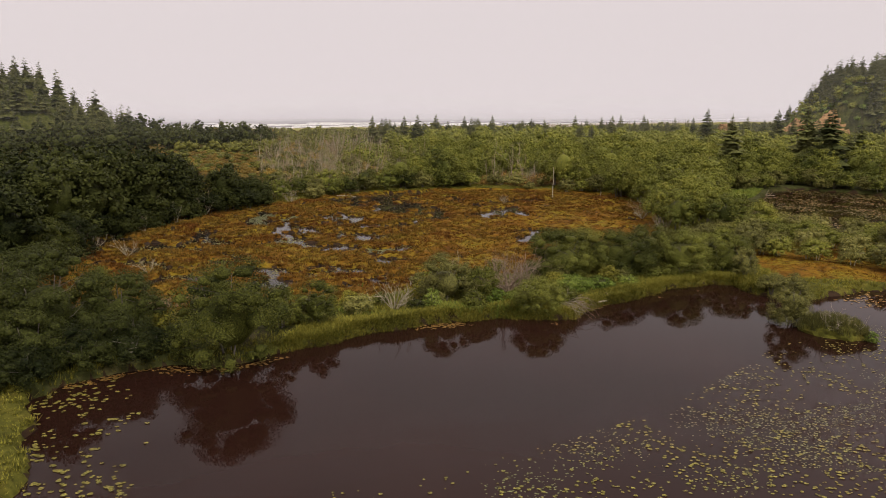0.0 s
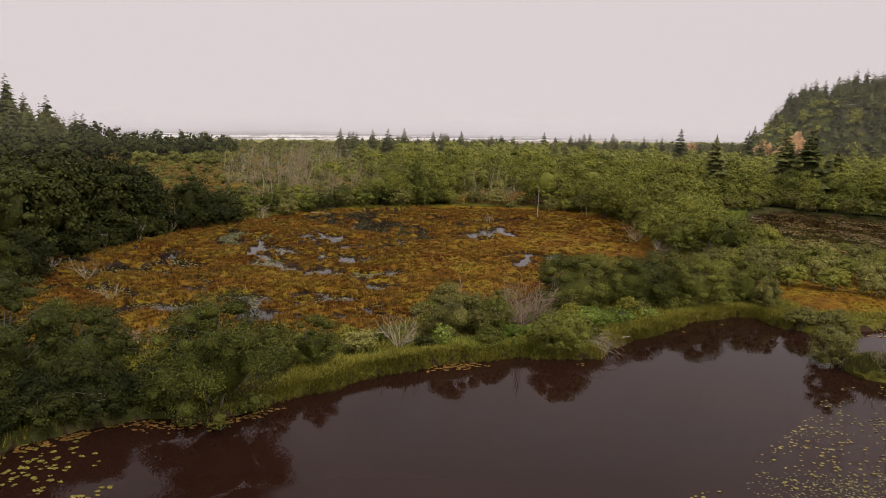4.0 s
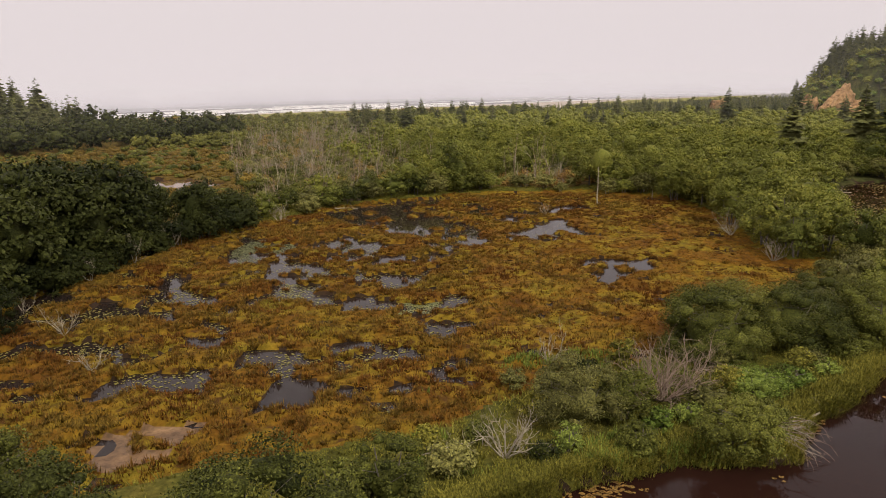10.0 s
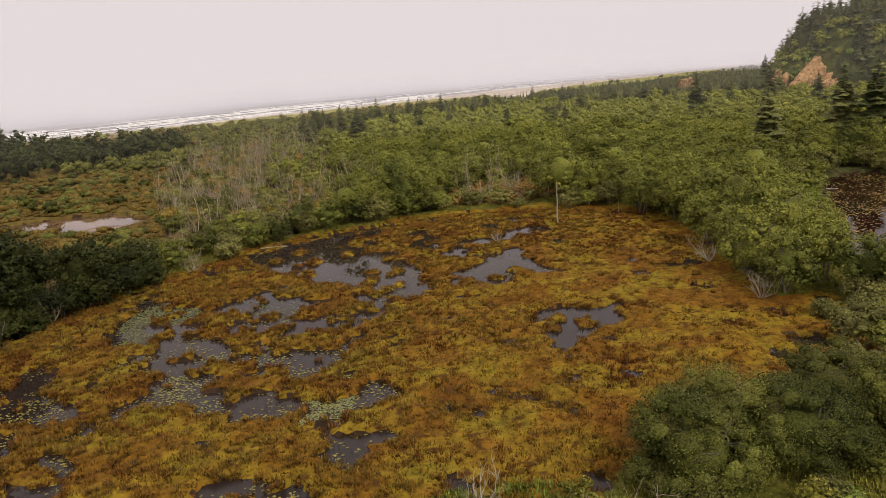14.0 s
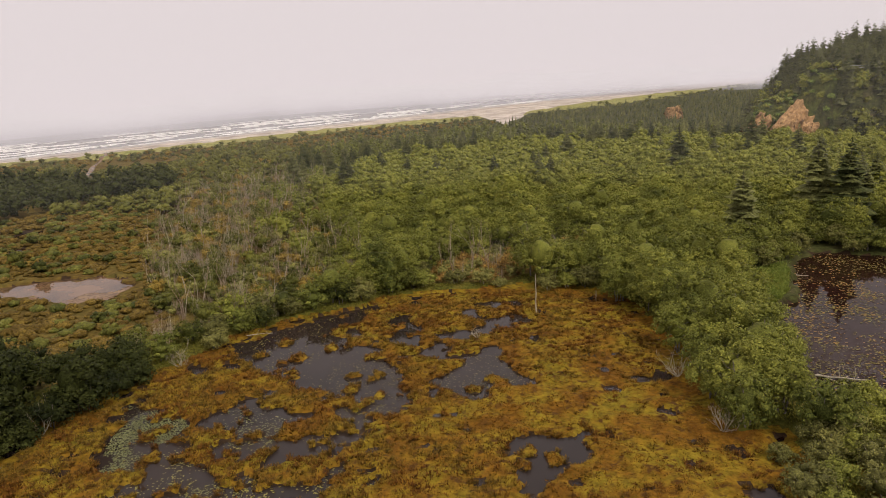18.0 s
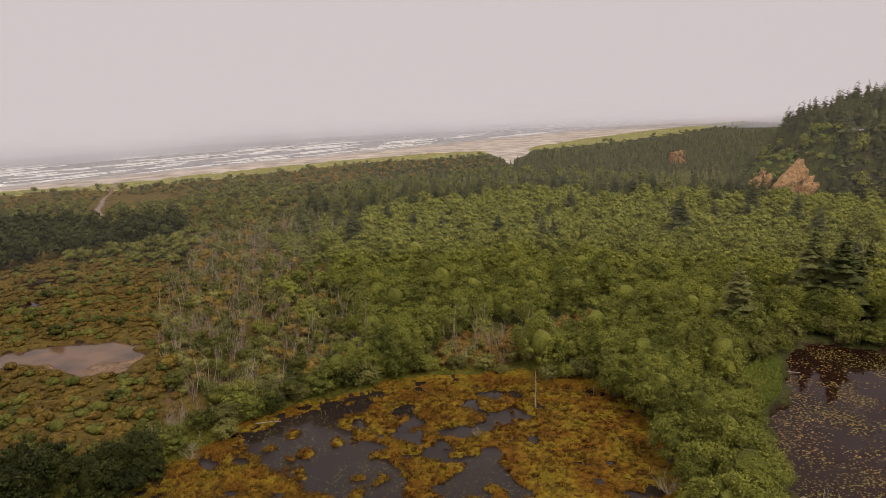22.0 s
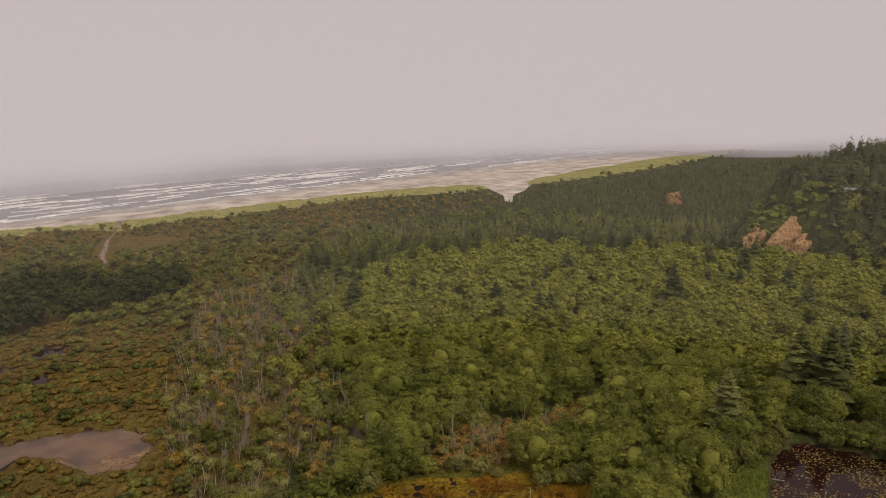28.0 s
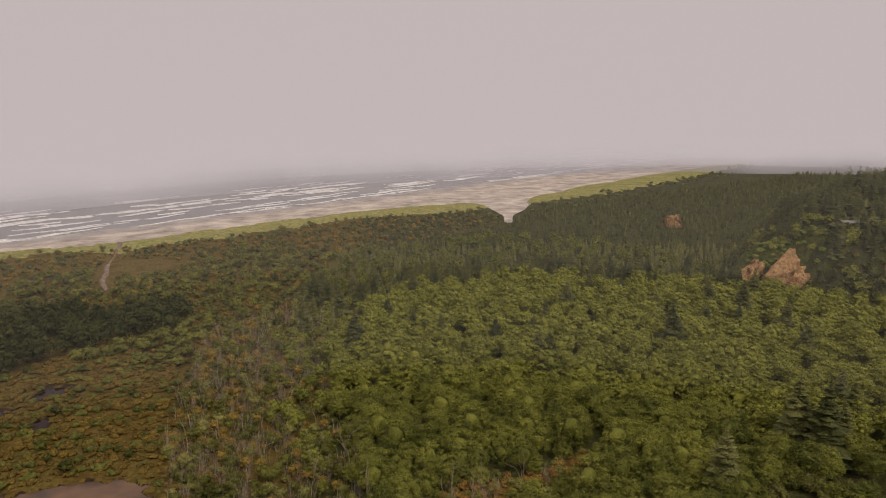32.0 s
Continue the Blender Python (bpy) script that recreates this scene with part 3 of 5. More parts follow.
quads = np.concatenate([np.stack([q + len(tp) * k, q + 1 + len(tp) * k, q + 1 + len(tp) * (k + 1), q + len(tp) * (k + 1)], -1) for k in range(3)])
tagged(new("road_track", mesh_from("road_track", np.concatenate(rows_), quads, GROUND[MUD], smooth=True)), "sandy footpath worn through the scrub to the dunes", "path", kind="structure")

# lines of breaking surf
foam_parts = []
for d0, count, length, width in ((1, 20, 90, 3.0), (12, 12, 60, 3.5), (24, 12, 56, 4.5), (38, 14, 52, 6.0), (54, 18, 50, 7.5), (70, 20, 50, 9.0), (86, 20, 48, 9.5), (102, 16, 44, 9.0), (118, 10, 42, 7.5), (131, 7, 40, 7.0)):
    for k in range(count * 2):
        s0 = -350 + rng.uniform(0, 1450)
        if (d0 > 60 and s0 > 330 and rng.random() < 0.5) or (d0 > 110 and s0 > 330):
            continue
        n = 24
        L = length * rng.uniform(0.4, 1.4)
        s = s0 + np.linspace(0, L, n)
        mid = d0 + rng.uniform(-5, 5) + 2.5 * np.sin(s / 19.0 + k) + 1.2 * np.sin(s / 6.0 + 2 * k)
        w = width * rng.uniform(0.5, 1.2) * np.sin(np.linspace(0.05, math.pi - 0.05, n)) * (0.7 + 0.5 * rng.random(n))
        rows_ = []
        for off, zz in ((-0.5, 0.04), (0.1, 0.5), (0.5, 0.04)):
            dd = mid + off * w
            rows_.append(np.stack([COAST_AT[0] + COAST_U[0] * s + COAST_N[0] * dd, COAST_AT[1] + COAST_U[1] * s + COAST_N[1] * dd, np.full(n, zz)], -1))
        q = np.arange(n - 1)
        foam_parts.append((np.concatenate(rows_), np.concatenate([np.stack([q + n * r, q + 1 + n * r, q + 1 + n * (r + 1), q + n * (r + 1)], -1) for r in (0, 1)])))
fv, ff = joined(foam_parts)
tagged(new("surf_foam", mesh_from("surf_foam", fv, ff, M_FOAM, smooth=True)), "white lines of breaking surf along the beach", "surf", kind="stuff")

# glowing see-through sheets stand in for the fog that hides the sea and the far coast
fm, fn, fl, fb = nodes_of("glowing_sea_fog")
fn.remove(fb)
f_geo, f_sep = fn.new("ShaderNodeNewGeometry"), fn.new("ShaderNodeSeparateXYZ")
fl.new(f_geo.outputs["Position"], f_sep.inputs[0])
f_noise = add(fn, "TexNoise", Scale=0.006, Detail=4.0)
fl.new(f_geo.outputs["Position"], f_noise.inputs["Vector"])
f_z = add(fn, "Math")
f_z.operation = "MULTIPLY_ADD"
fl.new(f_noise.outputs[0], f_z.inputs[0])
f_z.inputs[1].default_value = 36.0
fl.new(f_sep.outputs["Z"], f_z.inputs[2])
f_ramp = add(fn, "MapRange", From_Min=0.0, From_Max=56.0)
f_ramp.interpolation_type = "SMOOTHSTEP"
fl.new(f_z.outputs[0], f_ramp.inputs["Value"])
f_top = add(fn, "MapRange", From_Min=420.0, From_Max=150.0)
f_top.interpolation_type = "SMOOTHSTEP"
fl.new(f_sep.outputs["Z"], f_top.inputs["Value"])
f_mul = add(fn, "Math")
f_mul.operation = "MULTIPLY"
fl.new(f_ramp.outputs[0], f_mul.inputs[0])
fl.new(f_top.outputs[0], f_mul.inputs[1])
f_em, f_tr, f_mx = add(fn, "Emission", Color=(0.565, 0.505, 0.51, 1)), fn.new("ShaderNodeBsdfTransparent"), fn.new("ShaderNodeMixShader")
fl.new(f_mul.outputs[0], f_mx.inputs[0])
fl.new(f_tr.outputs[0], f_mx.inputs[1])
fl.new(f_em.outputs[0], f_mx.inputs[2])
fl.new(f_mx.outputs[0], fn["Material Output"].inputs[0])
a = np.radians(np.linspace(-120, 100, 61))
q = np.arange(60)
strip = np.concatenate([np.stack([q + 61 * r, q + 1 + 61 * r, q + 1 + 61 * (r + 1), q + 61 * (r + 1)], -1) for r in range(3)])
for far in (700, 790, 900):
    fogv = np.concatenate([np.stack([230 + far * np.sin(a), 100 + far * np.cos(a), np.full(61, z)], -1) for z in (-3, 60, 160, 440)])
    tagged(new("backdrop_fog", mesh_from("backdrop_fog", fogv, strip, fm, smooth=True)), "glowing see-through sheet standing in for fog far out over the sea", "fog", kind="structure")


# pale see-through sheets added to imitate distance haze between the woods and the dunes
mm, mn, ml, mb = nodes_of("haze_sheet")
m_geo, m_sep = mn.new("ShaderNodeNewGeometry"), mn.new("ShaderNodeSeparateXYZ")
ml.new(m_geo.outputs["Position"], m_sep.inputs[0])
m_low, m_high = add(mn, "MapRange", From_Min=0.0, From_Max=16.0, To_Max=0.024), add(mn, "MapRange", From_Min=130.0, From_Max=50.0)
for q in (m_low, m_high):
    q.interpolation_type = "SMOOTHSTEP"
    ml.new(m_sep.outputs["Z"], q.inputs["Value"])
m_mul = add(mn, "Math")
m_mul.operation = "MULTIPLY"
ml.new(m_low.outputs[0], m_mul.inputs[0])
ml.new(m_high.outputs[0], m_mul.inputs[1])
ml.new(m_mul.outputs[0], mb.inputs["Alpha"])
mb.inputs["Base Color"].default_value = (0.95, 0.93, 0.95, 1)
mb.inputs["Roughness"].default_value, mb.inputs["Specular IOR Level"].default_value = 1.0, 0.0
a = np.radians(np.linspace(-70, 62, 61))
for far in (205, 330):
    mv = np.concatenate([np.stack([far * np.sin(a), far * np.cos(a), np.full(61, z)], -1) for z in (-1, 18, 55, 135)])
    tagged(new("backdrop_haze", mesh_from("backdrop_haze", mv, strip, mm, smooth=True)), "pale see-through sheet that imitates distance haze over the woods", "mist", kind="structure")


# ---------------------------------------------------------------- plants: shapes
def leaves(points, normals, size, r, spread=0.95):
    """Small folded leaf sprays at the points, facing roughly along the normals."""
    n = len(points)
    nor = unit(normals + spread * r.normal(size=(n, 3)))
    t = unit(np.cross(nor, r.normal(size=(n, 3))))
    b = np.cross(nor, t)
    s = (size * r.uniform(0.6, 1.35, n))[:, None]
    v = np.stack([points - t * s * 0.6, points + b * s * 0.36 - nor * s * 0.12, points + t * s * 0.6, points - b * s * 0.36 - nor * s * 0.12], 1).reshape(-1, 3)
    return v, np.arange(4 * n).reshape(-1, 4)


def sphere_of(level):
    b = bmesh.new()
    bmesh.ops.create_icosphere(b, subdivisions=level, radius=1)
    out = np.array([v.co[:] for v in b.verts]), np.array([[v.index for v in f.verts] for f in b.faces])
    b.free()
    return out


BALLS = {n: sphere_of(n) for n in (1, 2, 3, 4)}


def crown(height, width, low, count, size, seed, level=2, body=0.7):
    """A crown: many rounded clumps of foliage over a core, each with a loose coat of small leaf sprays."""
    r = np.random.default_rng(seed)
    mid, half = np.array([0, 0, (height + low) / 2]), np.array([width / 2, width / 2, (height - low) / 2])
    many = {1: 8, 2: 14, 3: 26, 4: 46}[level]
    reach = {1: 0.25, 2: 0.2, 3: 0.16, 4: 0.125}[level]
    k = np.arange(many) + 0.5
    dz = 1 - 1.62 * k / many
    ang = k * 2.39996 + r.uniform(0, 6.28)
    d = unit(np.stack([np.cos(ang) * np.sqrt(1 - dz * dz), np.sin(ang) * np.sqrt(1 - dz * dz), dz], -1) + 0.22 * r.normal(size=(many, 3)))
    rad = width * reach * r.uniform(0.7, 1.3, many)
    room = np.maximum(half - rad[:, None] * (0.9, 0.9, 0.7), 0.25 * half)
    where = mid + d * room * r.uniform(0.82, 1.14, many)[:, None]
    lean = np.array([0.06 * r.normal(), 0.06 * r.normal(), 0]) * width
    where = where + lean * np.clip(d[:, 2:], 0, 1)
    parts = []
    if body:
        bv, bf = BALLS[1]
        core_v, core_f = BALLS[1 if level == 1 else 2]
        core = unit(core_v)
        parts.append((core * half * ((0.6 if body > 0.7 else 0.46) * (1 + 0.12 * np.sin(core @ r.normal(size=3) * 3)))[:, None] + mid, core_f))
        for c, q in zip(where, rad):
            bump_ = r.uniform(0.6, 1.15, len(bv))
            parts.append((bv * (q * body * bump_)[:, None] * (1, 1, 0.72) + c, bf))
    weight = rad ** 2
    n = r.choice(many, count, p=weight / weight.sum())
    e = unit(r.normal(size=(count, 3)) + 0.9 * d[n] + np.array([0, 0, 0.35]))
    p = where[n] + e * (rad[n] * r.uniform(0.7, 1.3, count))[:, None] * (1, 1, 0.75)
    p[:, 2] = np.maximum(p[:, 2], max(low, -0.4) + 0.05 + 0.25 * r.random(count))
    parts.append(leaves(p, e * 0.7 + np.array([0, 0, 0.5]), size, r, 0.7))
    return joined(parts)


def tube(points, radii, sides=5):
    """A tapering limb along the points."""
    p = np.asarray(points, float)
    ring = []
    for k, c in enumerate(p):
        way = unit(p[min(k + 1, len(p) - 1)] - p[max(k - 1, 0)])
        side = unit(np.cross(way, (0.3, 0.9, 0.1) if abs(way[2]) > 0.8 else (0, 0, 1)))
        oth = np.cross(way, side)
        ang = np.arange(sides) * 2 * math.pi / sides
        ring.append(c + radii[k] * (np.cos(ang)[:, None] * side + np.sin(ang)[:, None] * oth))
    v = np.concatenate(ring)
    f = []
    for k in range(len(p) - 1):
        for s in range(sides):
            f.append((k * sides + s, k * sides + (s + 1) % sides, (k + 1) * sides + (s + 1) % sides, (k + 1) * sides + s))
    return v, np.array(f)


def limbs(r, base, way, length, radius, depth, spread=0.7, sides=4, lift=0.25, kids=3):
    """A branching limb as a list of tubes."""
    n = 4
    pts, d = [np.array(base, float)], unit(np.array(way, float))
    for _ in range(n):
        d = unit(d + 0.16 * r.normal(size=3) + np.array([0, 0, lift * 0.25]))
        pts.append(pts[-1] + d * length / n)
    out = [tube(pts, np.linspace(radius, radius * 0.42, n + 1), sides if depth else 3)]
    if depth:
        for _ in range(kids):
            k = r.integers(1, n + 1)
            out += limbs(r, pts[k], unit(d + spread * r.normal(size=3) + np.array([0, 0, lift])), length * r.uniform(0.45, 0.7), radius * 0.5, depth - 1, spread, sides, lift, kids)
    return out


def part(name, me, parent, label=""):
    ob = new(name, me)
    ob.parent = parent
    if label:
        ob["label"] = label
    return ob


def at_ground(ob, x, y, turn=0.0, scale=1.0, z=None):
    ob.location = (x, y, land(x, y) if z is None else z)
    ob.rotation_euler, ob.scale = (0, 0, turn), (scale, scale, scale)
    return ob


def leafy(name, seed, height, width, low, count, size, leaf, bark, label, category="tree", stems=1, trunk=0.16, level=3, body=0.64):
    """A broadleaf tree or bush: an Empty with its stems and its crown."""
    r = np.random.default_rng(seed)
    top = new(name)
    for k in range(stems):
        a = 2 * math.pi * k / stems
        off = 0 if stems == 1 else 0.12 * width
        o = np.array([off * math.cos(a), off * math.sin(a), 0])
        tubes = [tube([o * 0.3 - (0, 0, 0.5), o + (0, 0, height * 0.35), o * 1.8 + (0.2, 0, height * 0.78)], (trunk, trunk * 0.75, trunk * 0.3), 6)]
        for _ in range(4):
            b, z = r.uniform(0, 6.28), height * r.uniform(0.25, 0.6)
            e = np.array([math.cos(b), math.sin(b), 0]) * width * 0.33
            tubes.append(tube([o + (0, 0, z), o + e * 0.5 + (0, 0, z + 0.08 * height), e + (0, 0, z + 0.2 * height)], (trunk * 0.4, trunk * 0.28, trunk * 0.12), 4))
        v, f = joined(tubes)
        part("trunk" if stems == 1 else "stem", mesh_from("trunk", v, f, bark, smooth=True), top)
    v, f = crown(height, width, low, count, size, seed, level, body)
    part("crown", mesh_from("crown", v, f, leaf, smooth=True), top)
    return tagged(top, label, category)


def conifer_shape(r, height, width, tiers, arms, droop=0.25):
    """Whorls of drooping boughs, each a few narrow sprays."""
    v, f = [], []
    for k in range(tiers):
        t = k / tiers
        reach = width / 2 * (1 - t) ** 0.85 * r.uniform(0.75, 1.15) + 0.12
        for a in range(arms):
            ang = 2 * math.pi * (a + r.random()) / arms
            z = height * (0.10 + 0.88 * min(t + r.random() / tiers, 0.99))
            L = reach * r.uniform(0.5, 1.25)
            d = np.array([math.cos(ang), math.sin(ang), -droop + 0.3 * t])
            s = np.array([-math.sin(ang), math.cos(ang), 0])
            w = L * 0.40 + 0.10
            o = np.array([0, 0, z])
            i = len(v)
            v += [o, o + d * L * 0.55 + s * w - (0, 0, 0.12 * L), o + d * L, o + d * L * 0.55 - s * w - (0, 0, 0.12 * L), o + d * L * 0.5 + (0, 0, 0.10 * L)]
            f += [(i, i + 1, i + 4), (i + 1, i + 2, i + 4), (i + 2, i + 3, i + 4), (i + 3, i, i + 4)]
    i = len(v)
    for a in range(6):
        v.append((0.34 * width * math.cos(a * 1.047), 0.34 * width * math.sin(a * 1.047), height * 0.06))
    v.append((0, 0, height * 0.75))
    f += [(i + a, i + (a + 1) % 6, i + 6) for a in range(6)]
    i = len(v)
    v += [(0.12, 0, height * 0.93), (-0.06, 0.1, height * 0.93), (-0.06, -0.1, height * 0.93), (0, 0, height * 1.02)]
    f += [(i, i + 1, i + 3), (i + 1, i + 2, i + 3), (i + 2, i, i + 3)]
    return np.array(v, float), np.array(f)


def conifer(name, seed, height, width, tiers, arms, leaf, label):
    r = np.random.default_rng(seed)
    top = new(name)
    v, f = tube([(0, 0, -0.5), (0.05, 0, height * 0.5), (0, 0, height)], (height * 0.018, height * 0.011, 0.02), 6)
    part("trunk", mesh_from("trunk", v, f, M_BARK, smooth=True), top)
    v, f = conifer_shape(r, height, width, tiers, arms)
    part("crown", mesh_from("crown", v, f, leaf), top)
    return tagged(top, label, "tree")


def snag_mesh(seed, height, radius, kids, depth, mat, lean=0.08, spread=0.6, lift=0.35):
    r = np.random.default_rng(seed)
    tubes = limbs(r, (0, 0, -0.4), (lean * r.normal(), lean * r.normal(), 1), height, radius, 0, sides=5)
    for k in range(kids):
        z = height * r.uniform(0.25, 0.9)
        a = r.uniform(0, 6.28)
        tubes += limbs(r, (0, 0, z), (math.cos(a), math.sin(a), lift + 0.4), height * r.uniform(0.2, 0.45), radius * 0.45, depth, spread, 4, lift, 2)
    v, f = joined(tubes)
    return mesh_from("snag", v, f, mat, smooth=True)


def in_reach(x, y):
    """The wedge of land that the flight overlooks."""
    return (x < 0.60 * (y + 50) - 4) & (x > -0.70 * (y + 50) - 6)


def scatter(poly, step, r, holes=(), jitter=0.62):
    p = np.asarray(poly, float)
    xs, ys = np.meshgrid(np.arange(p[:, 0].min(), p[:, 0].max(), step), np.arange(p[:, 1].min(), p[:, 1].max(), step))
    x, y = (c.ravel() + step * jitter * r.uniform(-1, 1, c.size) for c in (xs, ys))
    keep = inside(p, x, y) & in_reach(x, y)
    for h in holes:
        keep &= ~inside(h, x, y)
    return np.stack([x[keep], y[keep]], -1)


def stuff_of(name, protos, places, r, mat, label, category, lo=0.8, hi=1.2, squash=0.15):
    """Many plants of a wood that nobody could count, in one mesh: each a turned, scaled copy of a shape."""
    z, _ = terrain(places[:, 0], places[:, 1])
    vs, tris, quads, at = [], [], [], 0
    for (x, y), zz in zip(places, z):
        v, fs = protos[r.integers(len(protos))]
        a, s = r.uniform(0, 6.28), r.uniform(lo, hi)
        c, sn = math.cos(a) * s, math.sin(a) * s
        w = np.empty_like(v)
        w[:, 0], w[:, 1], w[:, 2] = c * v[:, 0] - sn * v[:, 1] + x, sn * v[:, 0] + c * v[:, 1] + y, v[:, 2] * s * r.uniform(1 - squash, 1 + squash) + zz
        vs.append(w)
        for g in fs:
            (tris if g.shape[1] == 3 else quads).append(g + at)
        at += len(v)
    faces = [np.concatenate(g) for g in (tris, quads) if g]
    return tagged(new(name, mesh_from(name, np.concatenate(vs), faces, mat, smooth=True)), label, category, kind="stuff")


def repeat(proto, places, r, group, lo=0.85, hi=1.15, first=True):
    """Copies of a plant at the places."""
    proto["group"] = group
    for n, (x, y) in enumerate(places):
        ob = proto if n == 0 and first else copy_thing(proto, Matrix.Identity(4))
        at_ground(ob, float(x), float(y), r.uniform(0, 6.28), r.uniform(lo, hi))


# ---------------------------------------------------------------- woods
WOOD = [(-14, 140), (-24, 172), (-31, 195), (-38, 230), (-34, 262), (-20, 300), (4, 320), (44, 332), (93, 315), (128, 318), (150, 300), (190, 262), (240, 250), (240, 130), (125, 125),
        (96, 150), (72, 148), (60, 130), (46, 112), (45, 99), (45, 88), (43, 76), (36, 73), (31, 85), (34, 97), (33, 112), (28, 124), (15, 131), (0, 131), (-10, 128), (-20, 124)]
PINES = [(-60, 300), (-58, 326), (-56, 388), (44, 478), (75, 560), (320, 732), (480, 860), (520, 700), (330, 430), (175, 385), (135, 335), (93, 318), (44, 335), (4, 322), (-20, 303), (-40, 270)]
LEFT_WOOD = [(-50, 38), (-55, 48), (-53, 58), (-52, 66), (-51, 77), (-47, 84), (-43.5, 88), (-43, 94), (-50, 97), (-60, 97), (-74, 94), (-86, 90), (-98, 70), (-92, 30), (-60, 20), (-48, 24)]
WEST_WOOD = [(-139, 215), (-128, 234), (-112, 246), (-96, 262), (-100, 284), (-132, 276), (-190, 266), (-290, 262), (-300, 120), (-200, 160), (-160, 190)]
HILL_WOOD = [(144, 337), (150, 331), (160, 316), (176, 292), (205, 276), (260, 266), (420, 290), (560, 340), (560, 520), (300, 450), (195, 385), (150, 352)]
r1 = np.random.default_rng(11)
alder_far = [crown(9.6, 8.6, 0.4, 680, 0.40, 30 + s, 3, 0.64) for s in range(5)]
trees = scatter(WOOD, 5.3, r1, [GLADE, GRASS_SPIT, RIGHT_POND])
dist = np.hypot(trees[:, 0] - 5, trees[:, 1] - 60)
order = np.argsort(dist)
near_trees, far_trees = trees[order[:230]], trees[order[230:]]
alders = [leafy("alder_tree", 100 + k, (9.8, 8.8, 10.8, 8.0)[k], (8.6, 8.0, 9.0, 7.6)[k], 0.0, 2500, 0.27, M_ALDER, M_BARK, "round-crowned green alder tree of the marsh-edge wood", level=4, body=0.5) for k in range(4)]
for k, ob in enumerate(alders):
    repeat(ob, near_trees[k::4], r1, "alders of the wood", 0.62, 1.03)
alder_dim = [crown(9.6, 8.6, 0.4, 260, 0.55, 40 + s, 3, 0.8) for s in range(5)]
deep = far_trees[:, 1] > 235
stuff_of("alder_wood", alder_far, far_trees[~deep], r1, M_ALDER, "dense green alder wood with rounded crowns", "trees", 0.55, 1.05)
stuff_of("far_alder_wood", alder_dim, far_trees[deep], r1, M_ALDER, "dense green alder wood towards the pines", "trees", 0.55, 1.0)

pine_far = [(v, [f]) for v, f in (conifer_shape(np.random.default_rng(60 + s), 10.5, 4.6, 8, 5) for s in range(4))]
pines = scatter(PINES, 4.6, r1, [], 0.6)
d_, c_ = seaward(pines[:, 0], pines[:, 1]), creek(pines[:, 0], pines[:, 1])
pines = pines[(d_ < dune_back(pines[:, 0], pines[:, 1]) - 3) & (c_ > 4)]
pines = pines[(pines[:, 1] < 420) | (r1.random(len(pines)) < 0.75)]
pine_tiny = [(v, [f]) for v, f in (conifer_shape(np.random.default_rng(66 + s), 10.5, 4.8, 5, 3) for s in range(4))]
stuff_of("pine_wood", pine_far, pines[pines[:, 1] < 400], r1, M_HAZY_PINE, "dark shore pine wood behind the alders", "trees", 0.4, 0.78, 0.25)
stuff_of("far_pine_wood", pine_tiny, pines[pines[:, 1] >= 400], r1, M_HAZY_PINE, "dark shore pine wood behind the dunes", "trees", 0.32, 0.64, 0.25)

dark_alders = [leafy("dark_alder_tree", 140 + k, (10.5, 9.2, 8.0)[k], (8.0, 7.4, 6.5)[k], -0.2, 1500, 0.38, M_DARK_SHADE, M_BARK, "dense dark green alder tree beside the marsh") for k in range(3)]
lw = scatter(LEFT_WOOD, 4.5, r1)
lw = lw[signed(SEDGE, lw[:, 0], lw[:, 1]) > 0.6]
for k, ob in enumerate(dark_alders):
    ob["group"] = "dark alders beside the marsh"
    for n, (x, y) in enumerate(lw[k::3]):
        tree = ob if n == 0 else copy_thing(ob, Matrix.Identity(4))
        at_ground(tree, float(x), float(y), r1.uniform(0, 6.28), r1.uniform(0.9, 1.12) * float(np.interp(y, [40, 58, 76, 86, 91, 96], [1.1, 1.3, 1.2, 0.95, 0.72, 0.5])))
dark_far = [crown(9.2, 7.8, 0.4, 150, 0.9, 50 + s, 2, 0.66) for s in range(4)]
ww = scatter(WEST_WOOD, 6.0, r1)
wh = ridge(RIDGE_AXIS, ww[:, 0], ww[:, 1])
stuff_of("west_wood", dark_far, ww[wh < 4], r1, M_DARK_SHADE, "dark broadleaf wood at the foot of the ridge", "trees", 0.7, 1.2)
spruce_far = [(v, [f]) for v, f in (conifer_shape(np.random.default_rng(80 + s), 13, 9.0, 12, 7) for s in range(4))]
stuff_of("ridge_spruces", spruce_far, ww[wh >= 2], r1, M_CONIFER, "dark spruces along the ridge", "trees", 0.55, 1.1)

# ---------------------------------------------------------------- trees of their own round the marsh
spruce = [conifer("spruce_tree", 200 + k, (13, 11.5, 10)[k], (8.6, 7.8, 7.0)[k], 22, 9, M_CONIFER, "dark green spruce standing above the alders") for k in range(3)]
SPRUCES = [(31, 221), (35, 224), (64.5, 153), (108, 185), (98, 165), (39, 262), (106, 281), (32, 242), (97, 257), (-29, 236), (-20, 264), (-10, 253), (0, 242), (19, 242), (45, 344), (49, 276),
           (62, 298), (84, 276), (93, 331), (118, 341), (129, 270), (145, 344), (52, 340), (107, 253), (-40, 277), (76, 300), (103, 318), (-50, 255), (-49, 270), (-30, 261), (130, 295), (118, 225)]
BROAD = [(90, 158), (60, 141.5), (104, 172), (78, 236), (112, 262), (121, 246), (86, 164)]
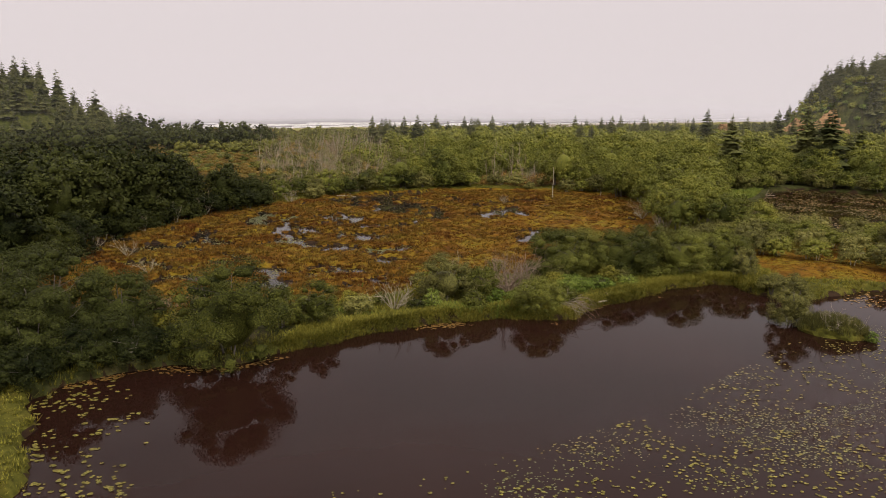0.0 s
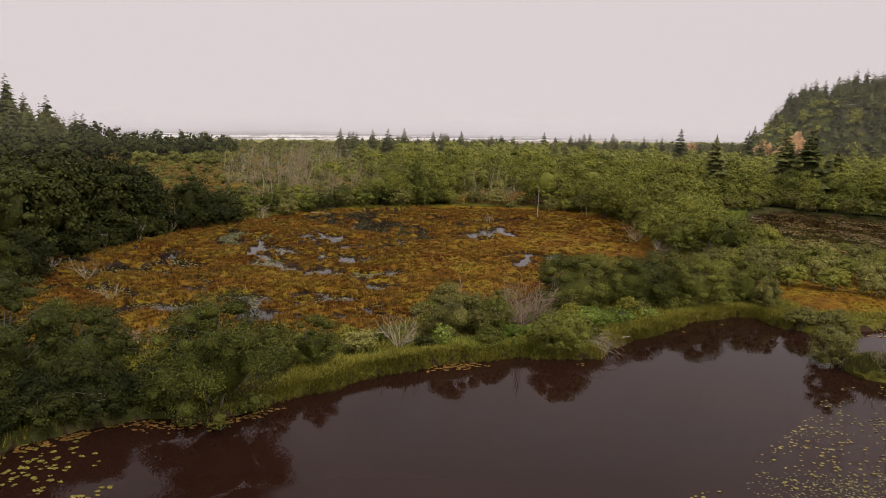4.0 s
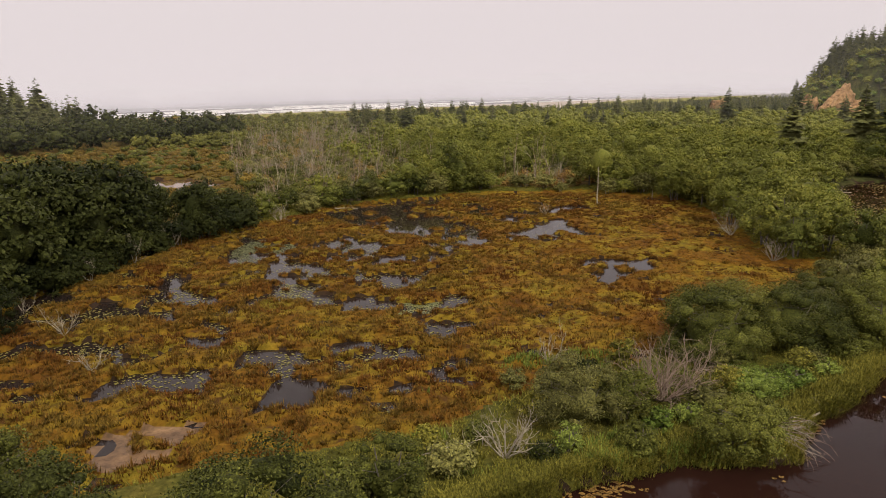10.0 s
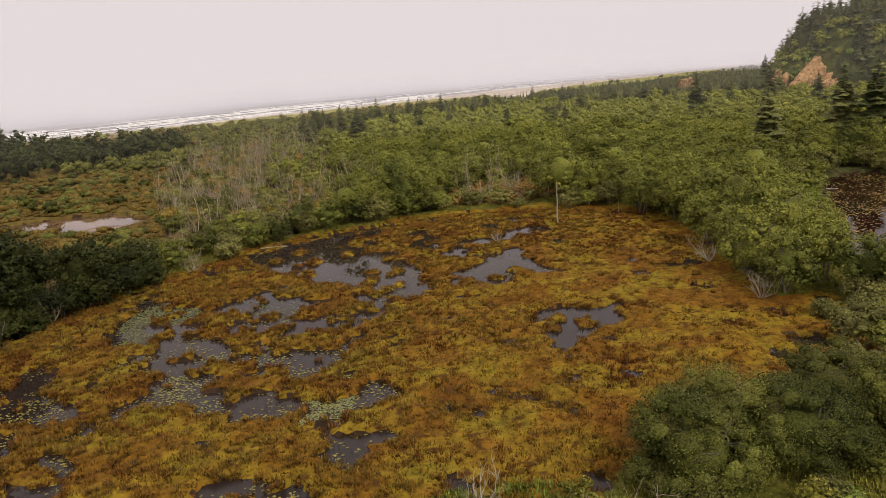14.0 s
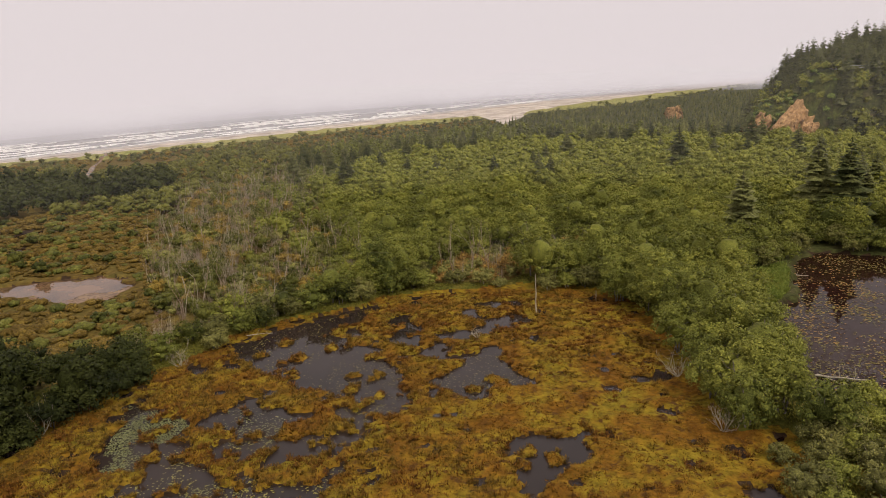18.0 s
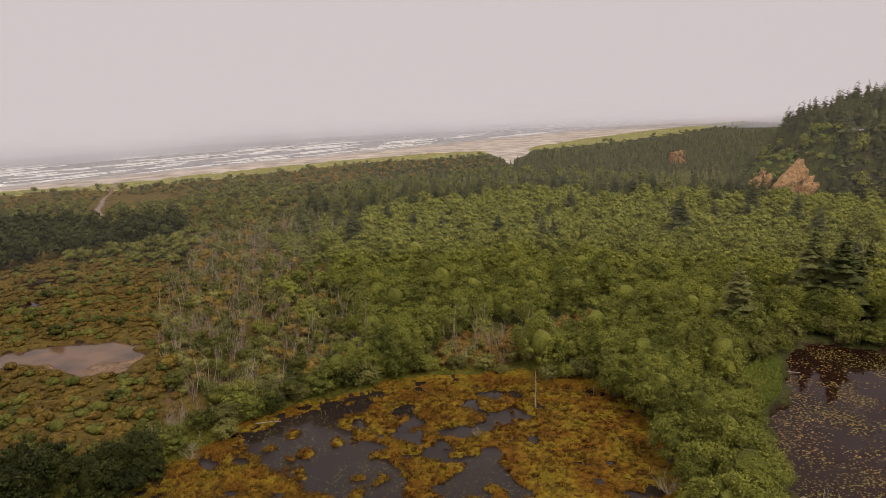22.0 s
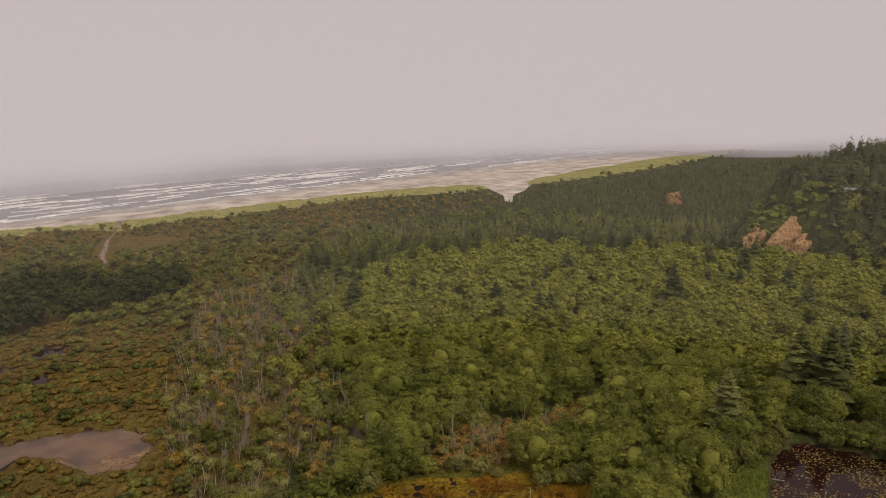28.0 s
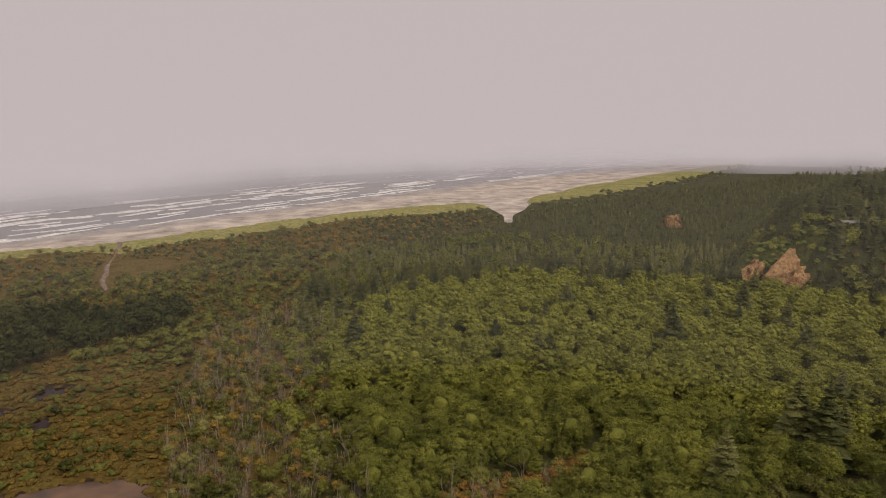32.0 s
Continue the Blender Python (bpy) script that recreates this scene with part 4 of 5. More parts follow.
tips = scatter([(-60, 285), (-20, 290), (44, 330), (93, 312), (135, 300), (132, 322), (44, 350), (-30, 316), (-62, 310)], 7.0, r1)
for k, ob in enumerate(spruce):
    repeat(ob, SPRUCES[k::3], r1, "spruces above the wood", 0.95, 1.25)
    repeat(ob, tips[k::3], r1, "spruces above the wood", 0.75, 1.15, False)
    repeat(ob, BROAD[k::3], r1, "spruces above the wood", 1.35, 1.6, False)

hedge = [leafy("willow_tree", 220 + k, (7.2, 6.2, 5.4)[k], (6.6, 6.4, 6.0)[k], 0.0, 2000, 0.26, M_ALDER, M_BARK, "grey-green willow tree of the hedge between marsh and pond", stems=3, trunk=0.12) for k in range(3)]
HEDGE = [(35, 111), (40, 114), (44, 109), (49, 110), (33, 95), (35, 89), (39, 94), (45, 99), (32, 80), (34, 77), (37, 82), (42, 87), (33, 72.5), (38, 75), (43, 93), (30, 118), (36, 103), (41, 104), (46, 105), (40, 69), (45, 70)]
for k, ob in enumerate(hedge):
    repeat(ob, HEDGE[k::3], r1, "willows of the hedge", 0.85, 1.15)

pale = [leafy("pale_willow_bush", 240 + k, (3.4, 2.8, 2.2)[k], (4.6, 4.0, 3.4)[k], 0.0, 1100, 0.18, (M_OLIVE, M_ALDER, M_OLIVE)[k], M_DEAD, "pale olive willow bush", "bush", stems=3, trunk=0.06) for k in range(3)]
PALE = [(39, 57), (34, 55.5), (44, 62), (49, 72), (51, 67), (57, 78), (58, 68), (57, 60), (49, 58.5), (62, 74), (66, 88), (37, 64), (33, 58.5), (36.5, 60), (30, 54), (31, 50), (41, 64), (53, 64), (63, 62),
        (54, 58), (34, 66), (19.5, 126.5), (23, 127), (11, 130), (27, 127), (-3, 131), (3, 131.5), (8, 131)]
rb = scatter([(40, 54), (47, 46), (62, 44), (72, 52), (66, 64), (50, 74), (44, 80), (38, 68)], 3.9, r1)
PALE = PALE + [(float(x), float(y)) for x, y in rb if signed(RIGHT_POND, x, y) > 1.5]
for k, ob in enumerate(pale):
    repeat(ob, PALE[k::3], r1, "pale willow bushes", 0.8, 1.25)

edge_bush = [leafy("marsh_edge_bush", 260 + k, (3.6, 3.0, 3.8)[k], (4.8, 4.2, 5.0)[k], 0.0, 1000, 0.24, (M_BUSH, M_OLIVE, M_ALDER)[k], M_BARK, "green bush on the far edge of the marsh", "bush", stems=2, trunk=0.07) for k in range(3)]
EDGE = [(-39, 108), (-34.5, 106), (-41, 101), (-43, 97), (-36, 111), (-32, 113), (-29, 114.5), (-25, 119), (-22, 121), (-17.5, 124), (-14, 125), (-9, 129), (-26, 123), (-19, 128), (-12, 130), (-46, 104), (-30, 120), (-35, 117), (-5, 131), (26, 127), (31, 121), (33.5, 116), (-4, 137), (20, 140), (27, 146), (33, 152), (38, 158), (2, 148), (12, 152), (22, 155), (29, 161), (-6, 134), (8, 150)]
for k, ob in enumerate(edge_bush):
    repeat(ob, EDGE[k::3], r1, "bushes on the far marsh edge", 0.85, 1.3)


ring = scatter([(40, 96), (62, 96), (120, 96), (130, 160), (66, 162), (40, 118)], 3.3, r1)
rs = signed(RIGHT_POND, ring[:, 0], ring[:, 1])
ring = ring[(rs > 0.7) & (rs < 7) & ~inside(GRASS_SPIT, ring[:, 0], ring[:, 1])]
for k, ob in enumerate(edge_bush):
    repeat(ob, ring[k::3], r1, "bushes on the far marsh edge", 0.8, 1.35, False)
# bushes in the shade-dark leaf colour, added to darken the wood's foot
side_bush = [leafy("marsh_side_bush", 270 + k, (4.2, 3.4)[k], (5.6, 4.8)[k], -0.3, 1300, 0.24, M_DARK_SHADE, M_BARK, "dark low alder bush at the foot of the dark wood", "bush", stems=2, trunk=0.07) for k in range(2)]
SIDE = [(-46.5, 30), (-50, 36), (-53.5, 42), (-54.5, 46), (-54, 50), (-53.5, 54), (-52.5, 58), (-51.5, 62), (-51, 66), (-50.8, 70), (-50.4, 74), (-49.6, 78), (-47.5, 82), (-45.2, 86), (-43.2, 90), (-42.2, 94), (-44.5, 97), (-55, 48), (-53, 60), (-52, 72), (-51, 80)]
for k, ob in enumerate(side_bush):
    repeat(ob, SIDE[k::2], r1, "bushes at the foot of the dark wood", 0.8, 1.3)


# ---------------------------------------------------------------- the near shore
def shore_bush(x, y, height, width, seed, leaf, label, size=0.18, name="shore_bush"):
    size *= 0.62 if width > 4 else 0.75
    count = int(2.2 * width * (0.6 * width + 1.2 * height) / (size * size))
    ob = leafy(name, seed, height, width, -0.25 * height if width > 4 else -0.4, count, size, leaf, M_BARK, label, "bush", stems=3, trunk=0.09, level=4 if width > 3 else 3, body=0.66)
    return at_ground(ob, x, y, seed * 1.3)


shore_bush(-15.4, 8.0, 7.5, 9.4, 301, M_BUSH, "large round leafy bush leaning over the pond edge", 0.2)
# bushes 331 to 339 are added to cover and darken the bright left bank
shore_bush(-28.6, 2.6, 4.6, 6.0, 331, M_DARK_SHADE, "dark low bush leaning over the pond corner", 0.2)
shore_bush(-26.2, 4.2, 3.0, 5.0, 334, M_DARK_SHADE, "low dark bush at the waterline", 0.19)
shore_bush(-20.8, 8.0, 1.8, 3.4, 335, M_DARK_SHADE, "low dark bush beside the large round bush", 0.19)
shore_bush(-27.4, -0.4, 2.8, 5.0, 337, M_DARK_SHADE, "low dark bush overhanging the pond corner", 0.19)
shore_bush(-22.2, 5.4, 2.3, 4.4, 338, M_DARK_SHADE, "low dark bush overhanging the shaded waterline", 0.19)
shore_bush(-24.8, 3.4, 2.4, 4.4, 339, M_DARK_SHADE, "spreading dark bush on the waterline", 0.19)
shore_bush(-33.0, -4.2, 4.6, 6.0, 336, M_DARK_SHADE, "dark bush above the grassy pond bank", 0.2)
shore_bush(-23.6, 7.0, 3.4, 5.2, 332, M_DARK_SHADE, "low dark green bush on the shaded bank", 0.19)
shore_bush(-30.6, 0.2, 4.6, 5.6, 333, M_DARK_SHADE, "dark bush on the bank of the pond", 0.2)
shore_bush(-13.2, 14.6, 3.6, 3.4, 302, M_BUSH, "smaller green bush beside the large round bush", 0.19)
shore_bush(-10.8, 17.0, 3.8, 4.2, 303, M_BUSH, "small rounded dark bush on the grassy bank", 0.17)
shore_bush(-30.0, 7.6, 7.9, 8.6, 304, M_DARK_SHADE, "broad dark alder bush on the pond corner", 0.21)
shore_bush(-25.0, 10.4, 5.4, 6.2, 305, M_DARK_SHADE, "spreading dark green bush beside the bank", 0.2)
shore_bush(-36.0, 3.6, 7.6, 8.8, 306, M_DARK_SHADE, "tall dark bush at the pond corner", 0.21)
shore_bush(-30.0, 14.6, 5.0, 6.0, 307, M_BUSH, "low green bush between larger bushes", 0.19)
shore_bush(-50.5, 37.5, 5.9, 8.4, 308, M_BUSH, "rounded green willow bush beside the marsh", 0.22)
shore_bush(-40.0, 15.0, 6.0, 7.5, 309, M_DARK_SHADE, "dark alder bush behind the pond corner", 0.21)
shore_bush(-50.0, 44, 5.8, 6.0, 330, M_DARK_SHADE, "dark bush at the edge of the alder wood", 0.24)
shore_bush(0.2, 26.6, 4.7, 5.8, 310, M_OLIVE, "olive grey willow bush on the bank", 0.17)
shore_bush(3.4, 27.6, 3.4, 4.0, 311, M_BUSH, "dull green bush beside the olive willow", 0.17)
shore_bush(9.4, 23.6, 3.2, 5.2, 312, M_BUSH, "low leafy bush hanging over the water", 0.17)
shore_bush(11.8, 26.4, 2.0, 3.2, 313, M_BUSH, "low green bush behind the dead branches", 0.17)
shore_bush(12.4, 38.4, 5.4, 8.2, 314, M_BUSH, "dense dark willow bush on the bank", 0.18)
shore_bush(19.6, 40.6, 5.1, 8.0, 315, M_BUSH, "dense dark willow bush beside another", 0.18)
shore_bush(26.8, 42.0, 5.2, 7.2, 316, M_BUSH, "wide green willow bush near the pond", 0.18)
shore_bush(32.6, 44.0, 4.6, 6.2, 317, M_BUSH, "wide green willow bush at the pond corner", 0.18)
shore_bush(16.0, 43.4, 5.2, 8.6, 318, M_WILLOW, "grey-green willow bush behind the dark bushes", 0.18)
shore_bush(24.0, 45.8, 5.0, 8.0, 319, M_WILLOW, "grey-green willow bush facing the marsh", 0.18)
shore_bush(33.8, 40.2, 3.4, 2.8, 320, M_OLIVE, "thin light willow bush at the water edge", 0.16)
for k, (x, y, h, w) in enumerate([(13.4, 32.0, 1.7, 5.0), (16.4, 33.4, 1.2, 3.2), (-0.8, 22.5, 2.0, 1.8), (5.3, 26.1, 1.4, 2.0), (7.4, 27.4, 1.1, 2.2), (3.3, 22.8, 1.8, 2.5), (19.6, 35.4, 1.0, 2.6), (-2.2, 21.6, 1.2, 2.0)]):
    shore_bush(x, y, h, w, 340 + k, M_BRIGHT if k not in (5, 7) else M_BUSH, "low bright green leafy plant on the bank", 0.17, name="leafy_plant")


bank_plants = [leafy("bank_shrub", 360 + k, (1.7, 1.3, 1.9)[k], (2.4, 2.2, 2.0)[k], -0.1, 700, 0.15, (M_OLIVE, M_BUSH, M_GRASS)[k], M_BARK, ("low olive shrub in the bank grass", "low green shrub in the bank grass", "clump of tall straw and green grass")[k], "bush", stems=2, trunk=0.03, level=3) for k in range(3)]
BANK_SPOTS = [(-7.5, 20.5), (-6.0, 24.5), (-2.5, 27.5), (-1.0, 30.5), (3.0, 28.5), (5.5, 30.5), (9.0, 28.5), (8.5, 33.0), (11.5, 31.5), (12.0, 36.0), (16.0, 33.5), (17.5, 34.5), (19.0, 36.0), (23.0, 38.5), (24.5, 40.5), (28.5, 42.0), (2.0, 34.5), (5.0, 36.0),
              (10.0, 38.0), (11.5, 42.5), (-9.0, 23.0), (-12.5, 17.5), (-20.5, 14.0), (-22.5, 11.5), (-3.5, 33.0), (30.5, 44.5), (21.5, 49.5), (28.5, 52.5), (15.5, 48.5), (33.5, 53.0)]
for k, ob in enumerate(bank_plants):
    repeat(ob, BANK_SPOTS[k::3], r1, "shrubs of the bank", 0.7, 1.25)


def dead_shrub(name, x, y, height, stems, depth, spread, mat, label, seed, lift=0.3, fan=1.0, radius=0.06):
    """Bare stems that rise and fork from one root."""
    r = np.random.default_rng(seed)
    top = new(name)
    for k in range(stems):
        a = 2 * math.pi * k / stems + r.uniform(-0.3, 0.3)
        v, f = joined(limbs(r, (0, 0, -0.2), (fan * math.cos(a), fan * math.sin(a), 1.0), height * r.uniform(0.7, 1.1), radius, depth, spread, 4, lift, 3))
        part("stem", mesh_from("stem", v, f, mat, smooth=True), top)
    tagged(top, label, "dead bush")
    return at_ground(top, x, y)


dead_shrub("dead_bush", -4.4, 22.2, 2.3, 9, 3, 0.8, M_DEAD, "bare grey dead bush on the bank", 401, 0.3, 0.9, 0.065)
dead_shrub("dead_bush", 6.6, 30.2, 3.4, 26, 3, 0.8, M_TWIG, "bare brown twiggy bush on the bank", 402, 0.2, 1.15, 0.065)
dead_shrub("dead_bush", -0.3, 38.2, 1.9, 5, 3, 0.6, M_DEAD, "pale bare shrub at the marsh edge", 403)
dead_shrub("dead_bush", 30.0, 86.8, 2.4, 7, 3, 0.8, M_DEAD, "bleached dead branches under the willows", 404)
dead_shrub("dead_bush", 30.6, 72.6, 2.6, 7, 3, 0.7, M_DEAD, "bare pale branches on a half-dead willow", 405)
for k, (x, y) in enumerate([(-51.6, 52), (-49.8, 62), (-48.8, 71), (-47.6, 80), (-49.4, 40)]):
    dead_shrub("dead_bush", x, y, 1.8 + 0.3 * k, 3, 3, 0.7, M_DEAD, "pale bare branches against the dark alders", 411 + k, 0.5, 0.5)
dead_shrub("dead_bush", -43.0, 44.0, 2.2, 5, 3, 0.8, M_DEAD, "pale dead branches beside the dark trees", 406)
dead_shrub("dead_bush", -36.5, 36.5, 1.6, 5, 3, 0.9, M_DEAD, "low pale dead branches in the marsh", 407)
dead_shrub("dead_bush", -37.8, 99.6, 2.6, 6, 3, 0.7, M_DEAD, "bare grey bush on the far marsh edge", 408)
dead_shrub("dead_bush", 5.5, 104.5, 1.6, 5, 2, 0.6, M_DEAD, "pale dead stems beside a pool", 409)

# a fallen crown of bare branches that fans into the water
fan = new("fallen_branches")
r2 = np.random.default_rng(410)
for k in range(26):
    a = -0.6 + 1.2 * k / 25
    way = (math.cos(a - 0.35), math.sin(a - 0.35), 0.16 - 0.15 * r2.random())
    v, f = joined(limbs(r2, (-1.4, 0.9 + 0.035 * k, 0.9), way, 2.5 * r2.uniform(0.75, 1.1), 0.045, 2, 0.42, 4, -0.12, 2))
    part("branch", mesh_from("branch", v, f, M_DEAD if k % 2 else M_TWIG, smooth=True), fan)
tagged(fan, "bleached fallen branches fanning into the pond", "dead branches")
at_ground(fan, 12.6, 24.2, -0.35, 1.0, 0.05)


def log(x0, y0, z0, x1, y1, z1, radius, label, seed):
    r = np.random.default_rng(seed)
    p = [np.array((x0, y0, z0)) + t * np.array((x1 - x0, y1 - y0, z1 - z0)) + 0.05 * r.normal(size=3) for t in np.linspace(0, 1, 6)]
    tubes = [tube(p, np.linspace(radius, radius * 0.6, 6), 7)]
    for k in (2, 3, 4):
        tubes += limbs(r, p[k], r.normal(size=3) * 0.6 + np.array((0, 0, 0.6)), 0.9, radius * 0.3, 1, 0.6, 4, 0.1, 2)
    v, f = joined(tubes)
    return tagged(new("fallen_log", mesh_from("fallen_log", v, f, M_DEAD, smooth=True)), label, "log")


log(15.2, 27.9, 0.35, 19.4, 31.6, 0.3, 0.09, "thin bleached log on the waterline", 421)
log(46.6, 85.6, 0.1, 52.0, 82.6, 0.35, 0.14, "bleached log in the lily pond", 422)
log(47.5, 86.0, 0.05, 49.0, 82.0, 0.2, 0.10, "bleached log across another in the lily pond", 423)
log(62.0, 128.5, 0.1, 66.5, 127.0, 0.25, 0.12, "floating log among lily pads", 424)
log(-31.0, 110.6, 0.3, -27.0, 111.8, 0.15, 0.1, "pale branch lying at the pool edge", 425)
log(-7.0, 23.2, 0.9, -9.2, 22.0, 0.9, 0.07, "pale branch lying in the bank grass", 426)


def pole_thing(x, y, height, radius, label, seed, twigs=5):
    r = np.random.default_rng(seed)
    p = [(0.05 * r.normal(), 0.05 * r.normal(), z) for z in np.linspace(-0.6, height, 8)]
    tubes = [tube(p, np.linspace(radius, radius * 0.45, 8), 7)]
    for k in range(twigs):
        a = r.uniform(0, 6.28)
        tubes += limbs(r, (0, 0, height * r.uniform(0.4, 0.95)), (math.cos(a), math.sin(a), 0.5), 0.5, radius * 0.25, 0)
    v, f = joined(tubes)
    ob = tagged(new("dead_tree", mesh_from("dead_tree", v, f, M_DEAD, smooth=True)), label, "dead tree")
    ob.location = (x, y, 0)
    return ob


pole_thing(15.7, 114.2, 7.0, 0.13, "tall bare dead trunk standing in the sedge", 431)
for k, (x, y, h) in enumerate([(46.5, 57, 3.0), (49.5, 84.5, 1.9), (51, 83.6, 1.6), (50.4, 85.2, 1.4), (60, 62, 2.2), (26.5, 119, 2.2)]):
    pole_thing(x, y, h, 0.08, "short bare dead stem in the wet ground", 440 + k, 3)

# the islet in the pond with its small tree and dead branches
islet = new("pond_islet")
bmx = bmesh.new()
bmesh.ops.create_icosphere(bmx, subdivisions=3, radius=1)
for v in bmx.verts:
    k = 1 + 0.16 * noise.noise(v.co * 2.2) + 0.07 * noise.noise(v.co * 6)
    v.co = Vector((v.co.x * 3.0 * k, v.co.y * 2.0 * k, v.co.z * 1.55 * k))
me = bpy.data.meshes.new("mound")
bmx.to_mesh(me)
bmx.free()
me.materials.append(GROUND[BANK])
part("mound", me, islet)
r2 = np.random.default_rng(450)
tuft_v, tuft_f = [], []


def blades(points, height, count, width, r, lean=0.55, spread=0.22):
    """Tufts of narrow blades, one thin triangle each."""
    n = len(points)
    p = np.repeat(points, count, 0)
    h = np.repeat(height, count) * r.uniform(0.55, 1.15, n * count)
    a = r.uniform(0, 2 * math.pi, n * count)
    out = np.stack([np.cos(a), np.sin(a), np.zeros_like(a)], -1)
    base = p + out * (spread * np.sqrt(r.random(n * count)))[:, None]
    side = np.stack([-out[:, 1], out[:, 0], out[:, 2]], -1) * width
    tip = base + out * (h * lean * r.random(n * count))[:, None] + np.stack([0 * h, 0 * h, h], -1)
    v = np.stack([base - side, base + side, tip], 1).reshape(-1, 3)
    return v, np.arange(3 * n * count).reshape(-1, 3)


pm = np.stack([r2.uniform(-3, 3, 260), r2.uniform(-1.7, 1.7, 260)], -1)
pm = pm[(pm[:, 0] / 2.9) ** 2 + (pm[:, 1] / 1.9) ** 2 < 1]
zz = 1.5 * np.sqrt(np.clip(1 - (pm[:, 0] / 3.0) ** 2 - (pm[:, 1] / 2.0) ** 2, 0, 1))
v, f = blades(np.column_stack([pm, zz - 0.1]), np.full(len(pm), 0.75), 18, 0.035, r2)
part("grass_tuft", mesh_from("grass_tuft", v, f, M_OLIVE), islet)
for k in range(11):
    a = r2.uniform(0, 6.28)
    v, f = joined(limbs(r2, (0.6 + 0.8 * r2.normal(), -0.8 + 0.4 * r2.normal(), 0.9), (math.cos(a), math.sin(a) - 0.4, 0.7), 1.3, 0.04, 2, 0.6, 4, 0.2, 3))
    part("dead_branch", mesh_from("dead_branch", v, f, M_DEAD, smooth=True), islet)
tagged(islet, "small grassy islet in the pond with dead branches", "islet")
islet.location, islet.rotation_euler = (36.0, 21.4, -0.15), (0, 0, -0.55)
shore_bush(33.4, 24.2, 4.4, 4.2, 461, M_OLIVE, "small spreading olive tree at the islet", 0.16, name="islet_tree").location.z = 0.0
shore_bush(38.4, 19.0, 0.9, 1.1, 462, M_BRIGHT, "small bright shrub at the islet edge", 0.14, name="leafy_plant").location.z = 0.0
shore_bush(35.0, 34.6, 1.9, 3.0, 463, M_OLIVE, "low spreading willow bush over the water", 0.16)
shore_bush(37.6, 34.8, 1.3, 2.4, 464, M_OLIVE, "low willow bush at the pond edge", 0.16)

# ---------------------------------------------------------------- dead and dying trees west of the wood
SNAG_ZONE = [(-32, 114), (-22, 124), (-14, 140), (-24, 172), (-31, 195), (-38, 230), (-36, 262), (-56, 285), (-84, 262), (-79, 215), (-67, 165), (-54, 130), (-44, 118)]


def snag(seed, height, label):
    r = np.random.default_rng(seed)
    top = new("dead_tree")
    stems = r.integers(2, 5)
    for k in range(stems):
        a = r.uniform(0, 6.28)
        tubes = limbs(r, (0.3 * math.cos(a), 0.3 * math.sin(a), -0.4), (0.18 * math.cos(a), 0.18 * math.sin(a), 1), height * r.uniform(0.7, 1.05), 0.075, 2, 0.42, 3, 0.55, 2)
        v, f = joined(tubes)
        part("trunk", mesh_from("trunk", v, f, M_DEAD if k % 2 else M_TWIG, smooth=True), top)
    return tagged(top, label, "dead tree")


snags = [snag(500 + k, (7.8, 6.8, 8.4, 6.0)[k], "bare grey dying alder with many upright stems") for k in range(4)]
sp = scatter(SNAG_ZONE, 7.4, r1)
extra = np.array([(-33.5, 118), (-34.5, 117), (-33, 119.2), (-36, 118.5), (3, 139), (7, 143), (1, 143), (13, 145), (6, 138), (18, 149), (22, 134), (24, 148), (10, 138)])
sp = np.concatenate([extra, sp])
for k, ob in enumerate(snags):
    repeat(ob, sp[k::4], r1, "dying alders", 0.7, 1.1)
will = scatter(SNAG_ZONE, 3.3, r1)
protos = [crown(3.8, 4.2, 0.0, 250, 0.27, 520 + s, 2, 0.72) for s in range(4)]
cut = r1.random(len(will))
stuff_of("brown_thicket", protos, will[cut < 0.28], r1, M_SCRUB, "thicket of brownish half-bare willows", "bushes", 0.5, 0.95)
stuff_of("willow_thicket", protos, will[(cut >= 0.28) & (cut < 0.5)], r1, M_OLIVE, "thicket of pale willows below dying alders", "bushes", 0.5, 1.0)
stuff_of("green_thicket", protos, will[cut >= 0.5], r1, M_WILLOW, "thicket of green young alders", "bushes", 0.5, 1.1)

twig_spots = np.concatenate([scatter(SNAG_ZONE, 2.3, r1), scatter(GLADE, 6.0, r1), scatter([(-44, 100), (-34, 108), (-26, 120), (-36, 122), (-48, 110)], 2.4, r1)])
tz, _ = terrain(twig_spots[:, 0], twig_spots[:, 1])
thick = ripple(twig_spots[:, 0], twig_spots[:, 1], 16, 2) + 0.8 * r1.normal(size=len(twig_spots)) > 0.1
tall = 2.6 + 2.8 * r1.random(len(twig_spots))
for half, mat_, label in ((0, M_DEAD, "bare pale upright twigs of dying willows"), (1, M_TWIG, "bare brown upright twigs of dying willows")):
    pick_ = thick & (np.arange(len(twig_spots)) % 2 == half)
    v, f = blades(np.column_stack([twig_spots, tz])[pick_], tall[pick_], 30, 0.026, r1, 0.42, 0.7)
    tagged(new("bare_twigs", mesh_from("bare_twigs", v, f, mat_)), label, "twigs", kind="stuff")

gl = scatter(GLADE, 1.7, r1)
gl = gl[terrain(gl[:, 0], gl[:, 1])[0] > 0.05]
gl_cut = r1.random(len(gl))
gl_shapes = [crown(1.6, 2.4, -0.1, 90, 0.26, 525 + s, 1, 0.6) for s in range(4)]
stuff_of("glade_shrubs", gl_shapes, gl[gl_cut < 0.6], r1, M_RUSTBUSH, "rusty brown shrubs in a wet glade", "bushes", 0.5, 1.2, 0.3)
stuff_of("glade_willows", gl_shapes, gl[gl_cut > 0.78], r1, M_OLIVE, "pale green willow shrubs in a wet glade", "bushes", 0.8, 1.6, 0.3)

